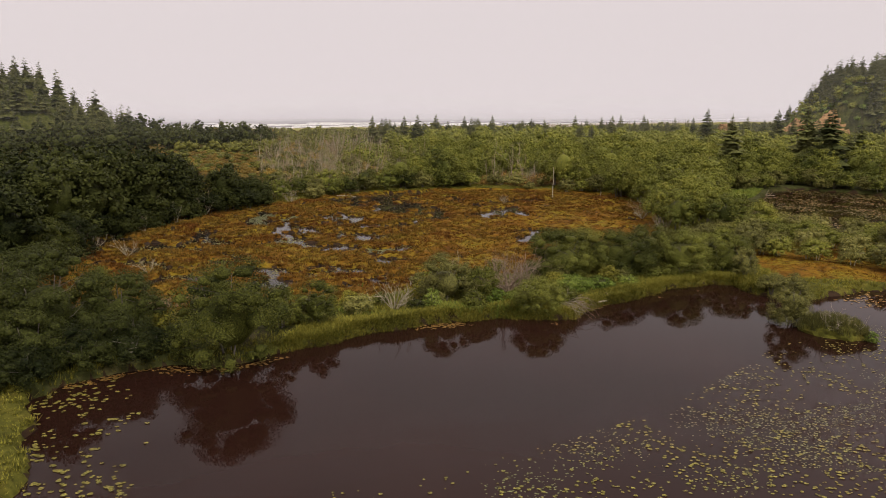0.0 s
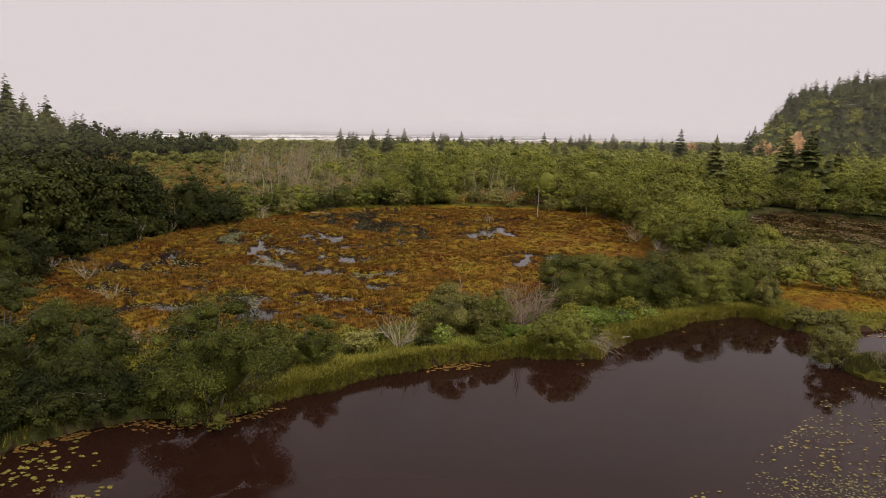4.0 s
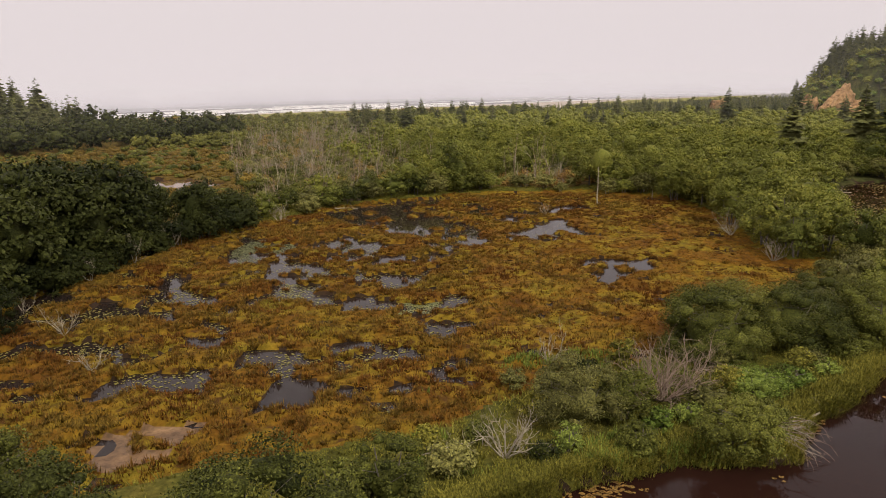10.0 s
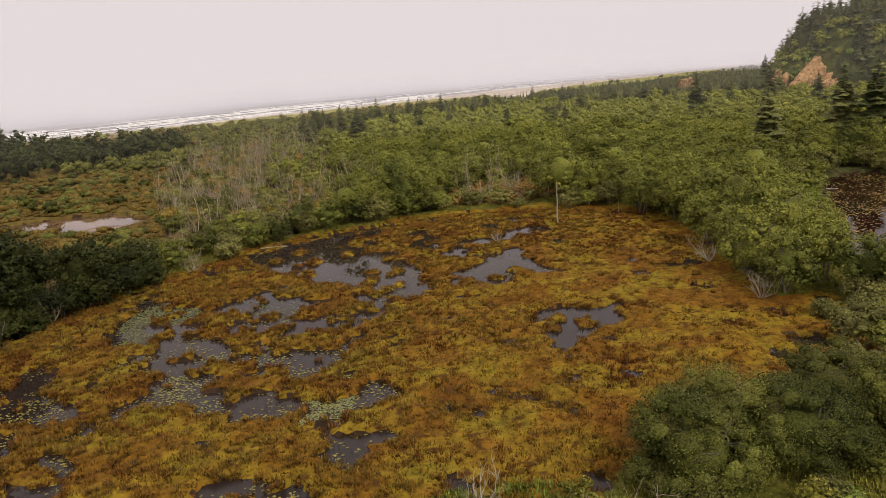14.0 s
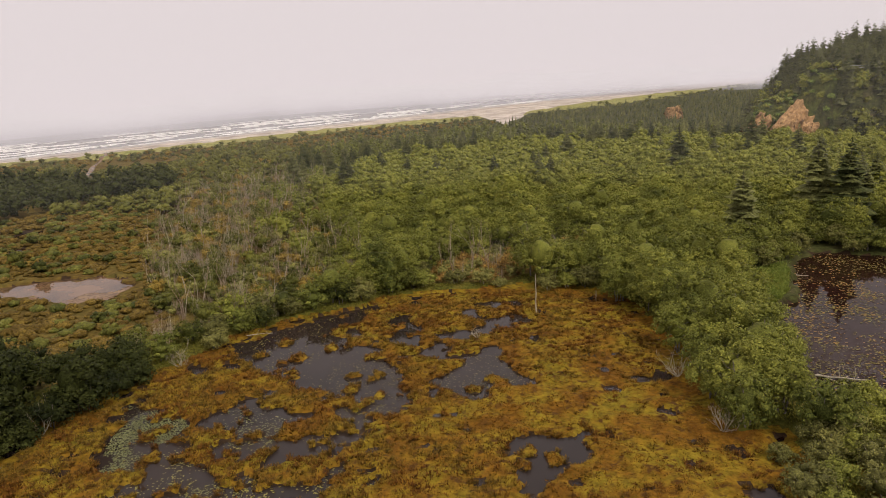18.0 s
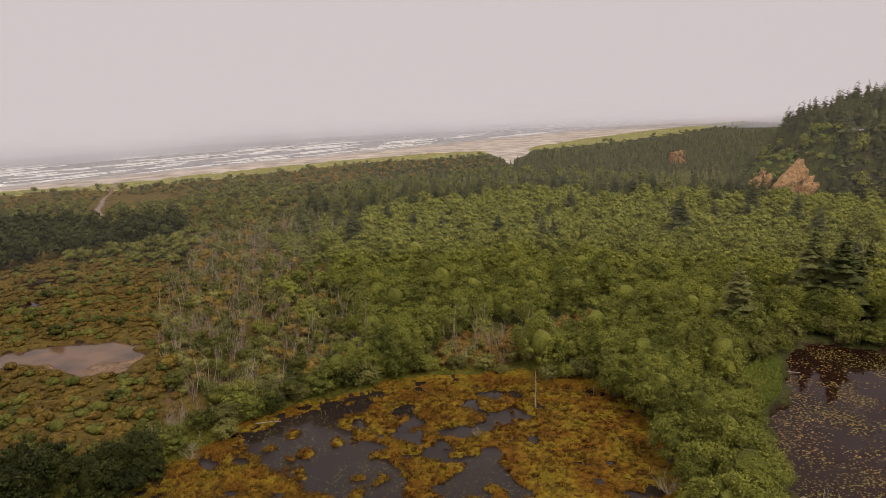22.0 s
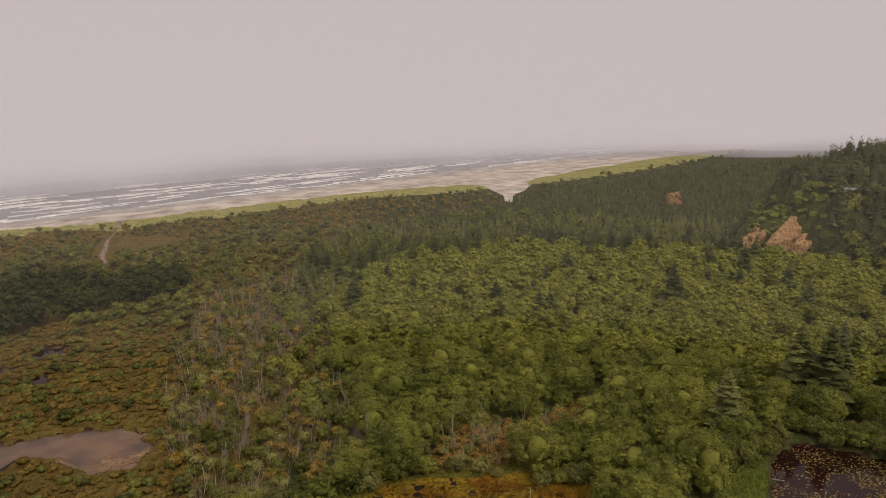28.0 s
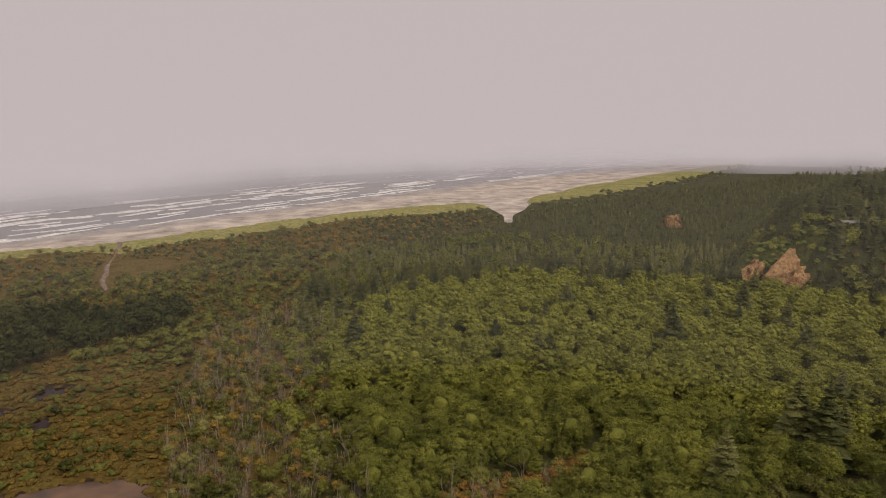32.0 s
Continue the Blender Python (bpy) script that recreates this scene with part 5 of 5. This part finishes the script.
# young alders thinning out from the wood into the bare willows
fringe = scatter([(-16, 142), (-26, 172), (-33, 195), (-40, 230), (-36, 262), (-22, 300), (-40, 300), (-56, 262), (-60, 230), (-50, 195), (-40, 168), (-28, 142)], 6.2, r1)
fringe = fringe[r1.random(len(fringe)) < 0.6]
stuff_of("young_alders", alder_dim, fringe, r1, M_ALDER, "young green alders thinning out among bare willows", "trees", 0.3, 0.72)

# ---------------------------------------------------------------- heath and scrub towards the dunes
HEATH_ZONE = [(-44, 104), (-50, 140), (-60, 180), (-82, 215), (-85, 245), (-60, 262), (-44, 235), (-42, 268), (-60, 300), (-60, 330), (-58, 386), (-100, 426), (-205, 330), (-180, 302),
              (-126, 298), (-114, 262), (-128, 234), (-139, 215), (-165, 180), (-130, 110), (-64, 96)]
holes = [LEFT_POND, CLEARING, *FAR_POOLS]
low = [crown(0.75 + 0.1 * s, 2.9, -0.35, 54, 0.19, 530 + s, 1, 1.0) for s in range(6)]
hs = scatter(HEATH_ZONE, 1.9, r1, holes)
hs = hs[(terrain(hs[:, 0], hs[:, 1])[0] > 0.1) & (hs[:, 1] < 300) & (signed(LEFT_POND, hs[:, 0], hs[:, 1]) > 2.0)]
cut = r1.random(len(hs))
stuff_of("heath_scrub", low, hs[cut < 0.7], r1, M_SCRUB, "low brown and olive heath scrub", "bushes", 0.35, 1.15, 0.35)
stuff_of("green_scrub", low, hs[cut > 0.84], r1, M_WILLOW, "low pale green scrub among the heath", "bushes", 0.5, 1.4, 0.3)
mid = [crown(3.3, 4.4, 0.0, 100, 0.40, 540 + s, 1, 0.85) for s in range(5)]
ms = scatter([p for p in HEATH_ZONE], 6.4, r1, holes)
ms = ms[(signed(LEFT_POND, ms[:, 0], ms[:, 1] + 3) > 5) & (edge_distance(TRACK, ms[:, 0], ms[:, 1], False) > 5) & (signed(CLEARING, ms[:, 0], ms[:, 1] + 4) > 4)]
far_scrub = ms[:, 1] > 225
gap_scrub = scatter([(-60, 295), (-58, 386), (40, 474), (47, 505), (20, 545), (-70, 508), (-130, 452), (-238, 366), (-205, 300), (-180, 285), (-125, 262)], 4.6, r1)
gap_scrub = gap_scrub[signed(CLEARING, gap_scrub[:, 0], gap_scrub[:, 1] + 4) > 4]
gap_scrub = gap_scrub[(seaward(gap_scrub[:, 0], gap_scrub[:, 1]) < dune_back(gap_scrub[:, 0], gap_scrub[:, 1]) - 3) & (creek(gap_scrub[:, 0], gap_scrub[:, 1]) > 4) & (edge_distance(TRACK, gap_scrub[:, 0], gap_scrub[:, 1], False) > 4)]
gs = r1.random(len(gap_scrub))
stuff_of("back_dune_scrub", mid, gap_scrub[gs < 0.5], r1, M_HAZY_PINE, "dark low scrub behind the dunes", "bushes", 0.35, 0.95, 0.3)
stuff_of("back_dune_heath", mid, gap_scrub[gs >= 0.5], r1, M_SCRUB, "brown and olive scrub behind the dunes", "bushes", 0.3, 0.8, 0.3)
stuff_of("dune_scrub", mid, ms[far_scrub & (seaward(ms[:, 0], ms[:, 1]) < dune_back(ms[:, 0], ms[:, 1]) - 3)], r1, M_WILLOW, "dull green scrub between heath and dunes", "bushes", 0.6, 1.4, 0.3)
stuff_of("olive_scrub", mid, np.concatenate([ms[~far_scrub][::3], ms[far_scrub][::2] + 2.5]), r1, M_WILLOW, "dull green bushes on the heath", "bushes", 0.35, 0.9, 0.3)
dune_line = [su(s, float(dune_back(*su(s, -60)[:2])) + 1 - 30 * rng.random() ** 1.3) for s in rng.uniform(-80, 1100, 420)]
dl = np.array([(x, y) for x, y, _ in dune_line])
dl = dl[creek(dl[:, 0], dl[:, 1]) > 6]
stuff_of("dune_bushes", mid, dl, r1, M_HAZY_PINE, "scattered dark bushes at the back of the dunes", "bushes", 0.35, 0.9, 0.3)

# grey-topped young trees on the pine wood's edge
mixed = scatter([(-60, 300), (-56, 386), (40, 440), (110, 400), (132, 340), (93, 318), (44, 335), (4, 322), (-20, 303)], 8.5, r1)
stuff_of("mixed_wood", dark_far, mixed, r1, M_ALDER, "broadleaf trees mixed into the pine wood", "trees", 0.5, 0.85)

# ---------------------------------------------------------------- the hill
hw = scatter(HILL_WOOD, 4.0, r1, [ROCK])
hz = ridge(HILL_AXIS, hw[:, 0], hw[:, 1])
rd = edge_distance(ROAD, hw[:, 0], hw[:, 1], False)
keep = (rd > 6.5) & ~((hw[:, 1] < 320) & (hw[:, 0] < 164) & (hz > 5) & (hw[:, 0] > 138))
hw, hz, rd = hw[keep], hz[keep], rd[keep]
south = (hw[:, 1] < 316) & (hw[:, 0] > 166) & (hw[:, 0] < 330)
is_spruce = ((hz > 20) & ~south) | (r1.random(len(hw)) < 0.45)
stuff_of("hill_spruces", spruce_far, hw[is_spruce], r1, M_CONIFER, "dark spruces crowding the steep hill", "trees", 0.5, 0.98)
stuff_of("hill_broadleaf", dark_far, hw[~is_spruce], r1, M_ALDER, "green broadleaf trees on the hill's foot", "trees", 0.5, 1.0)
slope = scatter([(130, 322), (141, 306), (151, 301), (166, 306), (172, 318), (156, 326), (140, 330)], 2.2, r1, [ROCK])
sb = r1.random(len(slope))
stuff_of("slope_bushes", mid, slope[sb < 0.55], r1, M_ALDER, "green bushes on the slope beside the rock", "bushes", 0.5, 1.0, 0.3)
stuff_of("yellow_slope_bushes", mid, slope[sb >= 0.55], r1, M_BRIGHT, "yellow-green bushes on the slope beside the rock", "bushes", 0.4, 0.8, 0.3)
under = scatter([(166, 300), (178, 290), (260, 285), (260, 312), (203, 311), (180, 311), (166, 315)], 2.6, r1)
stuff_of("under_road_bushes", mid, under, r1, M_WILLOW, "green bushes and young trees below the road", "bushes", 0.5, 1.0, 0.3)
stuff_of("cliff_foot_spruces", spruce_far, np.array([(147, 301), (157, 302), (163, 305), (170, 303), (176, 299), (143, 304), (185, 296), (152, 298), (136, 312), (168, 309)]), r1, M_CONIFER, "young dark spruces at the rock's foot", "trees", 0.4, 0.65)


foot = scatter([(162, 300), (174, 288), (205, 278), (235, 280), (225, 308), (200, 309), (180, 309), (168, 311)], 4.2, r1)
fc = r1.random(len(foot))
stuff_of("hillside_trees", dark_far, foot[fc < 0.35], r1, M_WILLOW, "green trees on the hillside below the road", "trees", 0.4, 0.85)
stuff_of("hillside_spruces", spruce_far, foot[fc >= 0.35], r1, M_CONIFER, "dark young spruces on the hillside below the road", "trees", 0.4, 0.8)


def rock_face(name, corners, depth, seed, label, n=26):
    """A craggy face between four corners (bottom, right, top, left), with its sides running back into the hill."""
    b, rt, t, l = (np.array(c, float) for c in corners)
    u, w = np.meshgrid(np.linspace(0, 1, n), np.linspace(0, 1, n))
    h = np.array([[noise.fractal(Vector((x * 4, y * 4, seed)), 1.0, 2.0, 5) + 0.8 * abs(noise.noise(Vector((x * 7 + y * 4, seed, y * 2)))) for x in np.linspace(0, 1, n)] for y in np.linspace(0, 1, n)])
    rim_ = (np.minimum(np.minimum(u, 1 - u), np.minimum(w, 1 - w)) * 2)[..., None]
    u, w = u + 0.05 * h * (1 - rim_[..., 0]), w - 0.05 * h[::-1] * (1 - rim_[..., 0])
    u, w = u[..., None], w[..., None]
    p = (1 - u) * (1 - w) * b + u * (1 - w) * rt + u * w * t + (1 - u) * w * l
    nor = unit(np.cross(rt - b, l - b))
    nor = nor if nor[1] < 0 else -nor
    front = p + nor * (2.2 * h[..., None] + 1.6 * smooth01(rim_ * 3)) + np.array([0, 0, 0.5]) * h[..., None]
    back = p - nor * depth
    v = np.concatenate([front.reshape(-1, 3), back.reshape(-1, 3)])
    i = np.arange(n * n).reshape(n, n)
    f = np.stack([i[:-1, :-1], i[:-1, 1:], i[1:, 1:], i[1:, :-1]], -1).reshape(-1, 4).tolist()
    rim = list(i[0, :]) + list(i[1:, -1]) + list(i[-1, -2::-1]) + list(i[-2:0:-1, 0])
    f += [(a, a + n * n, c + n * n, c) for a, c in zip(rim, rim[1:] + rim[:1])]
    return tagged(new(name, mesh_from(name, v, np.array(f), M_ROCK)), label, "rock")


rock_face("rock_outcrop", [(150, 302, 0.5), (159.5, 307.5, 8.5), (154.5, 318, 19), (139.5, 307.5, 9)], 5, 3, "bare ochre rock face on the wooded hill", 34)
rock_face("rock_outcrop", [(134.5, 308.5, 3), (143, 315, 11.5), (140, 318, 14), (124.5, 313, 5)], 4, 9, "small bare ochre rock beside the cliff", 20)
rock_face("rock_outcrop", [(148, 469, 0.5), (156, 469, 1), (155, 474, 9), (146, 474, 7)], 6, 14, "small brown rock outcrop in the pine wood", 14)
rock_face("rock_outcrop", [(186, 297, 6), (196, 295, 8), (195, 301, 17), (187, 301, 15)], 4, 21, "bare earthy patch on the wooded slope", 10)

# the road on the hill and its rail
rp = np.array(ROAD, float)
fine = np.array([rp[k] + (rp[k + 1] - rp[k]) * t for k in range(len(rp) - 1) for t in np.linspace(0, 1, 8, endpoint=False)])
way = unit(np.gradient(fine, axis=0))
side = np.stack([-way[:, 1], way[:, 0]], -1)
rv = np.concatenate([np.column_stack([fine + side * o, np.full(len(fine), z)]) for o, z in ((-3.4, 30.7), (-3.4, 31.12), (3.4, 31.12), (3.4, 30.7))])
n = len(fine)
q = np.arange(n - 1)
rf = np.concatenate([np.stack([q + n * k, q + 1 + n * k, q + 1 + n * (k + 1), q + n * (k + 1)], -1) for k in range(3)])
tagged(new("road", mesh_from("road", rv, rf, M_ASPHALT)), "pale road and lay-by cut into the hill", "road", kind="structure")
rail = new("guard_rail")
v, f = joined([tube([(*(fine[k] - side[k] * 3.7), 31.95) for k in range(0, n)], [0.12] * n, 6)])
part("rail", mesh_from("rail", v, f, M_ASPHALT), rail)
for k in range(0, n, 2):
    x, y = fine[k] - side[k] * 3.7
    v, f = tube([(x, y, 30.6), (x, y, 32.0)], (0.1, 0.1), 6)
    part("post", mesh_from("post", v, f, M_ASPHALT), rail)
tagged(rail, "pale guard rail along the hill road", "rail")

# ---------------------------------------------------------------- sedge, grass, lily pads
r3 = np.random.default_rng(91)
sx = r3.uniform(-54, 64, 62000)
sy = r3.uniform(17, 128, 62000)
sz, sk = terrain(sx, sy)
ok = (sk == MARSH) & (sz > 0.1)
sx, sy, sz = sx[ok], sy[ok], sz[ok]
rough_ = 0.5 + 0.5 * np.tanh(1.5 * (ripple(sx, sy, 7, 3) + (6 - sx) / 22))
hgt = (0.14 + 0.3 * rough_ * r3.random(len(sx))) * (0.75 + 0.45 * smooth01(0.5 + 0.7 * ripple(sx, sy, 2.6, 0)))
rusty = rough_ + 0.25 * r3.normal(size=len(sx)) > 0.48
for part_, mat_, label in ((~rusty, M_SEDGE, "golden and olive sedge tufts of the marsh"), (rusty, M_RUST, "rust-brown sedge tufts of the wet marsh")):
    v, f = blades(np.column_stack([sx, sy, sz - 0.06])[part_], hgt[part_], 9, 0.06, r3, 0.8, 0.3)
    tagged(new("sedge_tufts", mesh_from("sedge_tufts", v, f, mat_)), label, "sedge", kind="stuff")

hx, hy = r3.uniform(-54, 37, 30000), r3.uniform(17, 128, 30000)
hz, hk = terrain(hx, hy)
inner = signed(SEDGE, hx, hy) < -1.0
lone = np.maximum(smooth01((4 - hx) / 20) * smooth01((100 - hy) / 20), smooth01((hy - 88) / 12))
ok = inner & (hk != MUD) & (((hz > -0.1) & (hz < 0.14) & (r3.random(30000) < 0.8)) | ((hz >= 0.14) & (r3.random(30000) < 0.02 + 0.25 * lone)))
v, f = blades(np.column_stack([hx, hy, np.maximum(hz, -0.05) - 0.05])[ok], 0.2 + 0.3 * r3.random(ok.sum()), 34, 0.05, r3, 1.0, 0.36)
tagged(new("sedge_tussocks", mesh_from("sedge_tussocks", v, f, M_RUST)), "shaggy sedge tussocks along the pools and wet gaps", "sedge", kind="stuff")

bx, by = r3.uniform(-50, 68, 95000), r3.uniform(-14, 136, 95000)
bz, bk = terrain(bx, by)
ok = (bk == BANK) & (bz > 0.02) & ((bx > -19) | (by > 30) | (by < -1) | (r3.random(len(bx)) < 0.3))
bx, by, bz = bx[ok], by[ok], bz[ok]
v, f = blades(np.column_stack([bx, by, bz - 0.05]), 0.18 + 0.5 * smooth01(0.5 + 0.6 * ripple(bx, by, 3.0, 4)) * r3.random(len(bx)), 9, 0.045, r3, 1.1, 0.32)
tagged(new("bank_grass_tufts", mesh_from("bank_grass_tufts", v, f, M_GRASS)), "long green and straw grass on the banks", "grass", kind="stuff")

def pick_in(poly, count, r):
    p = np.asarray(poly, float)
    x, y = r.uniform(p[:, 0].min(), p[:, 0].max(), count), r.uniform(p[:, 1].min(), p[:, 1].max(), count)
    ok = inside(p, x, y)
    return x[ok], y[ok]


edge = np.array(POND[0:25], float)
n_e = 15000
seg = r3.integers(0, len(edge) - 1, n_e)
pe = edge[seg] + (edge[seg + 1] - edge[seg]) * r3.random(n_e)[:, None] + r3.normal(size=(n_e, 2)) * 1.3
ze, ke = terrain(pe[:, 0], pe[:, 1])
ok = (ze > -0.25) & (ke != MARSH) & ((pe[:, 0] > -12) | (r3.random(n_e) < 0.12))
v, f = blades(np.column_stack([pe, ze - 0.04])[ok], 0.2 + 0.4 * r3.random(ok.sum()), 9, 0.04, r3, 1.1, 0.32)
tagged(new("waterline_grass", mesh_from("waterline_grass", v, f, M_GRASS)), "long grass hanging over the pond waterline", "grass", kind="stuff")

sx_, sy_ = pick_in(GRASS_SPIT, 5200, r3)
sz_, sk_ = terrain(sx_, sy_)
ok = sz_ > 0.0
v, f = blades(np.column_stack([sx_, sy_, sz_ - 0.04])[ok], 0.4 + 0.5 * r3.random(ok.sum()), 9, 0.05, r3, 0.9, 0.35)
tagged(new("spit_grass", mesh_from("spit_grass", v, f, M_BRIGHT)), "tall yellow-green grass on the spit of the wooded pond", "grass", kind="stuff")

gx_, gy_ = r3.uniform(-10, 8, 1500), r3.uniform(20, 40, 1500)
gz_, gk_ = terrain(gx_, gy_)
ok = (gk_ != BED) & (ripple(gx_, gy_, 4, 3) > 0.5)
v, f = blades(np.column_stack([gx_, gy_, gz_])[ok], np.full(ok.sum(), 0.6), 10, 0.04, r3, 0.6, 0.3)
tagged(new("bright_grass_tufts", mesh_from("bright_grass_tufts", v, f, M_BRIGHT)), "bright green grass patches between marsh and bank", "grass", kind="stuff")


def pads(name, x, y, radius, mat, label, r, tilt=0.12, lift=0.02):
    """Floating leaves: notched, slightly tilted discs with a thin raised rim."""
    z, _ = terrain(x, y)
    keep = z < -0.02
    x, y, radius = x[keep], y[keep], radius[keep]
    n = len(x)
    ang = np.radians(np.array([20, 72, 124, 180, 236, 288, 340]))
    turn = r.uniform(0, 6.28, n)[:, None]
    ca, sa = np.cos(ang + turn) * radius[:, None], np.sin(ang + turn) * radius[:, None] * 0.85
    tx, ty = tilt * r.normal(size=(2, n, 1)) 
    px, py = x[:, None] + ca, y[:, None] + sa
    pz = lift + np.abs(ca * tx + sa * ty) + 0.004 * r.random((n, 1))
    v = np.concatenate([np.stack([px, py, pz], -1), np.stack([x, y, np.full(n, lift + 0.002)], -1)[:, None]], 1).reshape(-1, 3)
    base = np.arange(n)[:, None, None] * 8
    f = (base + np.array([[7, k, k + 1] for k in range(6)])).reshape(-1, 3)
    return tagged(new(name, mesh_from(name, v, f, mat)), label, "lily pads", kind="stuff")


def pick(poly, count, r, weight=None):
    p = np.asarray(poly, float)
    x, y = r.uniform(p[:, 0].min(), p[:, 0].max(), count), r.uniform(p[:, 1].min(), p[:, 1].max(), count)
    ok = inside(p, x, y)
    if weight is not None:
        ok &= r.random(count) < weight(x, y)
    return x[ok], y[ok]


NEAR_PADS = [(-9, -17), (-4, -11.5), (3, -8.5), (10, -3.5), (17, 2), (24, 10), (32, 20), (34, 27), (43, 24), (50, 10), (45, -20), (0, -26)]
clump = lambda x, y: smooth01(0.55 + 0.5 * ripple(x, y, 4.0, 2) + 0.25 * ripple(x, y, 1.6, 4))
x, y = pick(NEAR_PADS, 20000, r3, lambda x, y: 0.75 * clump(x, y) * smooth01((x * 0.6 - y * 0.75 - 2) / 16 + 0.25))
pads("pond_lily_pads", x, y, r3.uniform(0.05, 0.15, len(x)), M_PAD, "yellow-green lily pads floating on the pond", r3)
x, y = pick([(-28, 5), (-24, 6), (-16, -4), (-12, -14), (-22, -14), (-24, -6), (-27, 0)], 1500, r3, lambda x, y: clump(x, y) * smooth01((-9 - x - 0.35 * (y + 8)) / 8))
pads("corner_lily_pads", x, y, r3.uniform(0.09, 0.22, len(x)), M_PAD, "yellow and brown lily pads in the pond corner", r3)
shore = np.array(POND[1:24], float)
seg = r3.integers(0, len(shore) - 1, 1400)
t = r3.random(1400)
p = shore[seg] + (shore[seg + 1] - shore[seg]) * t[:, None] + np.column_stack([r3.normal(size=1400) * 0.4 + 0.4, r3.normal(size=1400) * 0.5 - 0.6])
ok = (ripple(p[:, 0], p[:, 1], 5, 1) > 0.25) | (p[:, 0] > 34)
pads("shore_lily_pads", p[ok, 0], p[ok, 1], r3.uniform(0.08, 0.2, ok.sum()), M_PADRED, "yellowing lily pads along the waterline", r3)
x, y = pick([(40, 33), (46, 39), (58, 42), (75, 40), (80, 20), (52, 24), (44, 28)], 3000, r3, clump)
pads("inlet_lily_pads", x, y, r3.uniform(0.1, 0.22, len(x)), M_PADRED, "brown and yellow lily pads in the pond inlet", r3)
for poly, count, mat, name in ((POOLS[16], 5200, M_PADGREEN, "pale green lily mat in a marsh pool"), (POOLS[17], 1700, M_PADGREEN, "lily pads filling a shallow pool"), (POOLS[7], 500, M_PADGREEN, "scattered pads in a marsh pool"),
                               (POOLS[8], 700, M_PADGREEN, "scattered pads in a marsh pool"), (POOLS[0], 1500, M_PAD, "small pads in the dark far pool"), (POOLS[2], 350, M_PAD, "small pads in a marsh pool")):
    x, y = pick(poly, int(count * 2.6), r3, clump)
    pads("marsh_lily_pads", x, y, r3.uniform(0.05, 0.12, len(x)), mat, name, r3)
x, y = pick(SEDGE, 90000, r3, lambda x, y: smooth01((2 - x) / 18) * smooth01((84 - y) / 24) * clump(x, y))
pads("gap_lily_pads", x, y, r3.uniform(0.06, 0.15, len(x)), M_PAD, "olive pads crowding the wet gaps of the marsh", r3)
for mat, seeds, label in ((M_PADRED, 2, "amber and brown lily pads on the wooded pond"), (M_PAD, 5, "olive yellow lily pads on the wooded pond")):
    x, y = pick(RIGHT_POND, 15000, r3, lambda x, y: smooth01(0.45 + 0.5 * ripple(x, y, 9, seeds) + 0.3 * ripple(x, y, 3, 4)))
    pads("wooded_pond_lily_pads", x, y, r3.uniform(0.09, 0.22, len(x)), mat, label, r3)
# thin pond weed just at the surface
x, y = pick(NEAR_PADS, 60000, r3, lambda x, y: smooth01(1.4 * ripple(x, y, 5.5, 1) - 0.1) * smooth01((x * 0.7 - y * 0.7 - 4) / 14))
pads("pond_weed", x, y, r3.uniform(0.03, 0.08, len(x)), M_PADGREEN, "fine green pond weed at the water surface", r3, 0.02, 0.006)
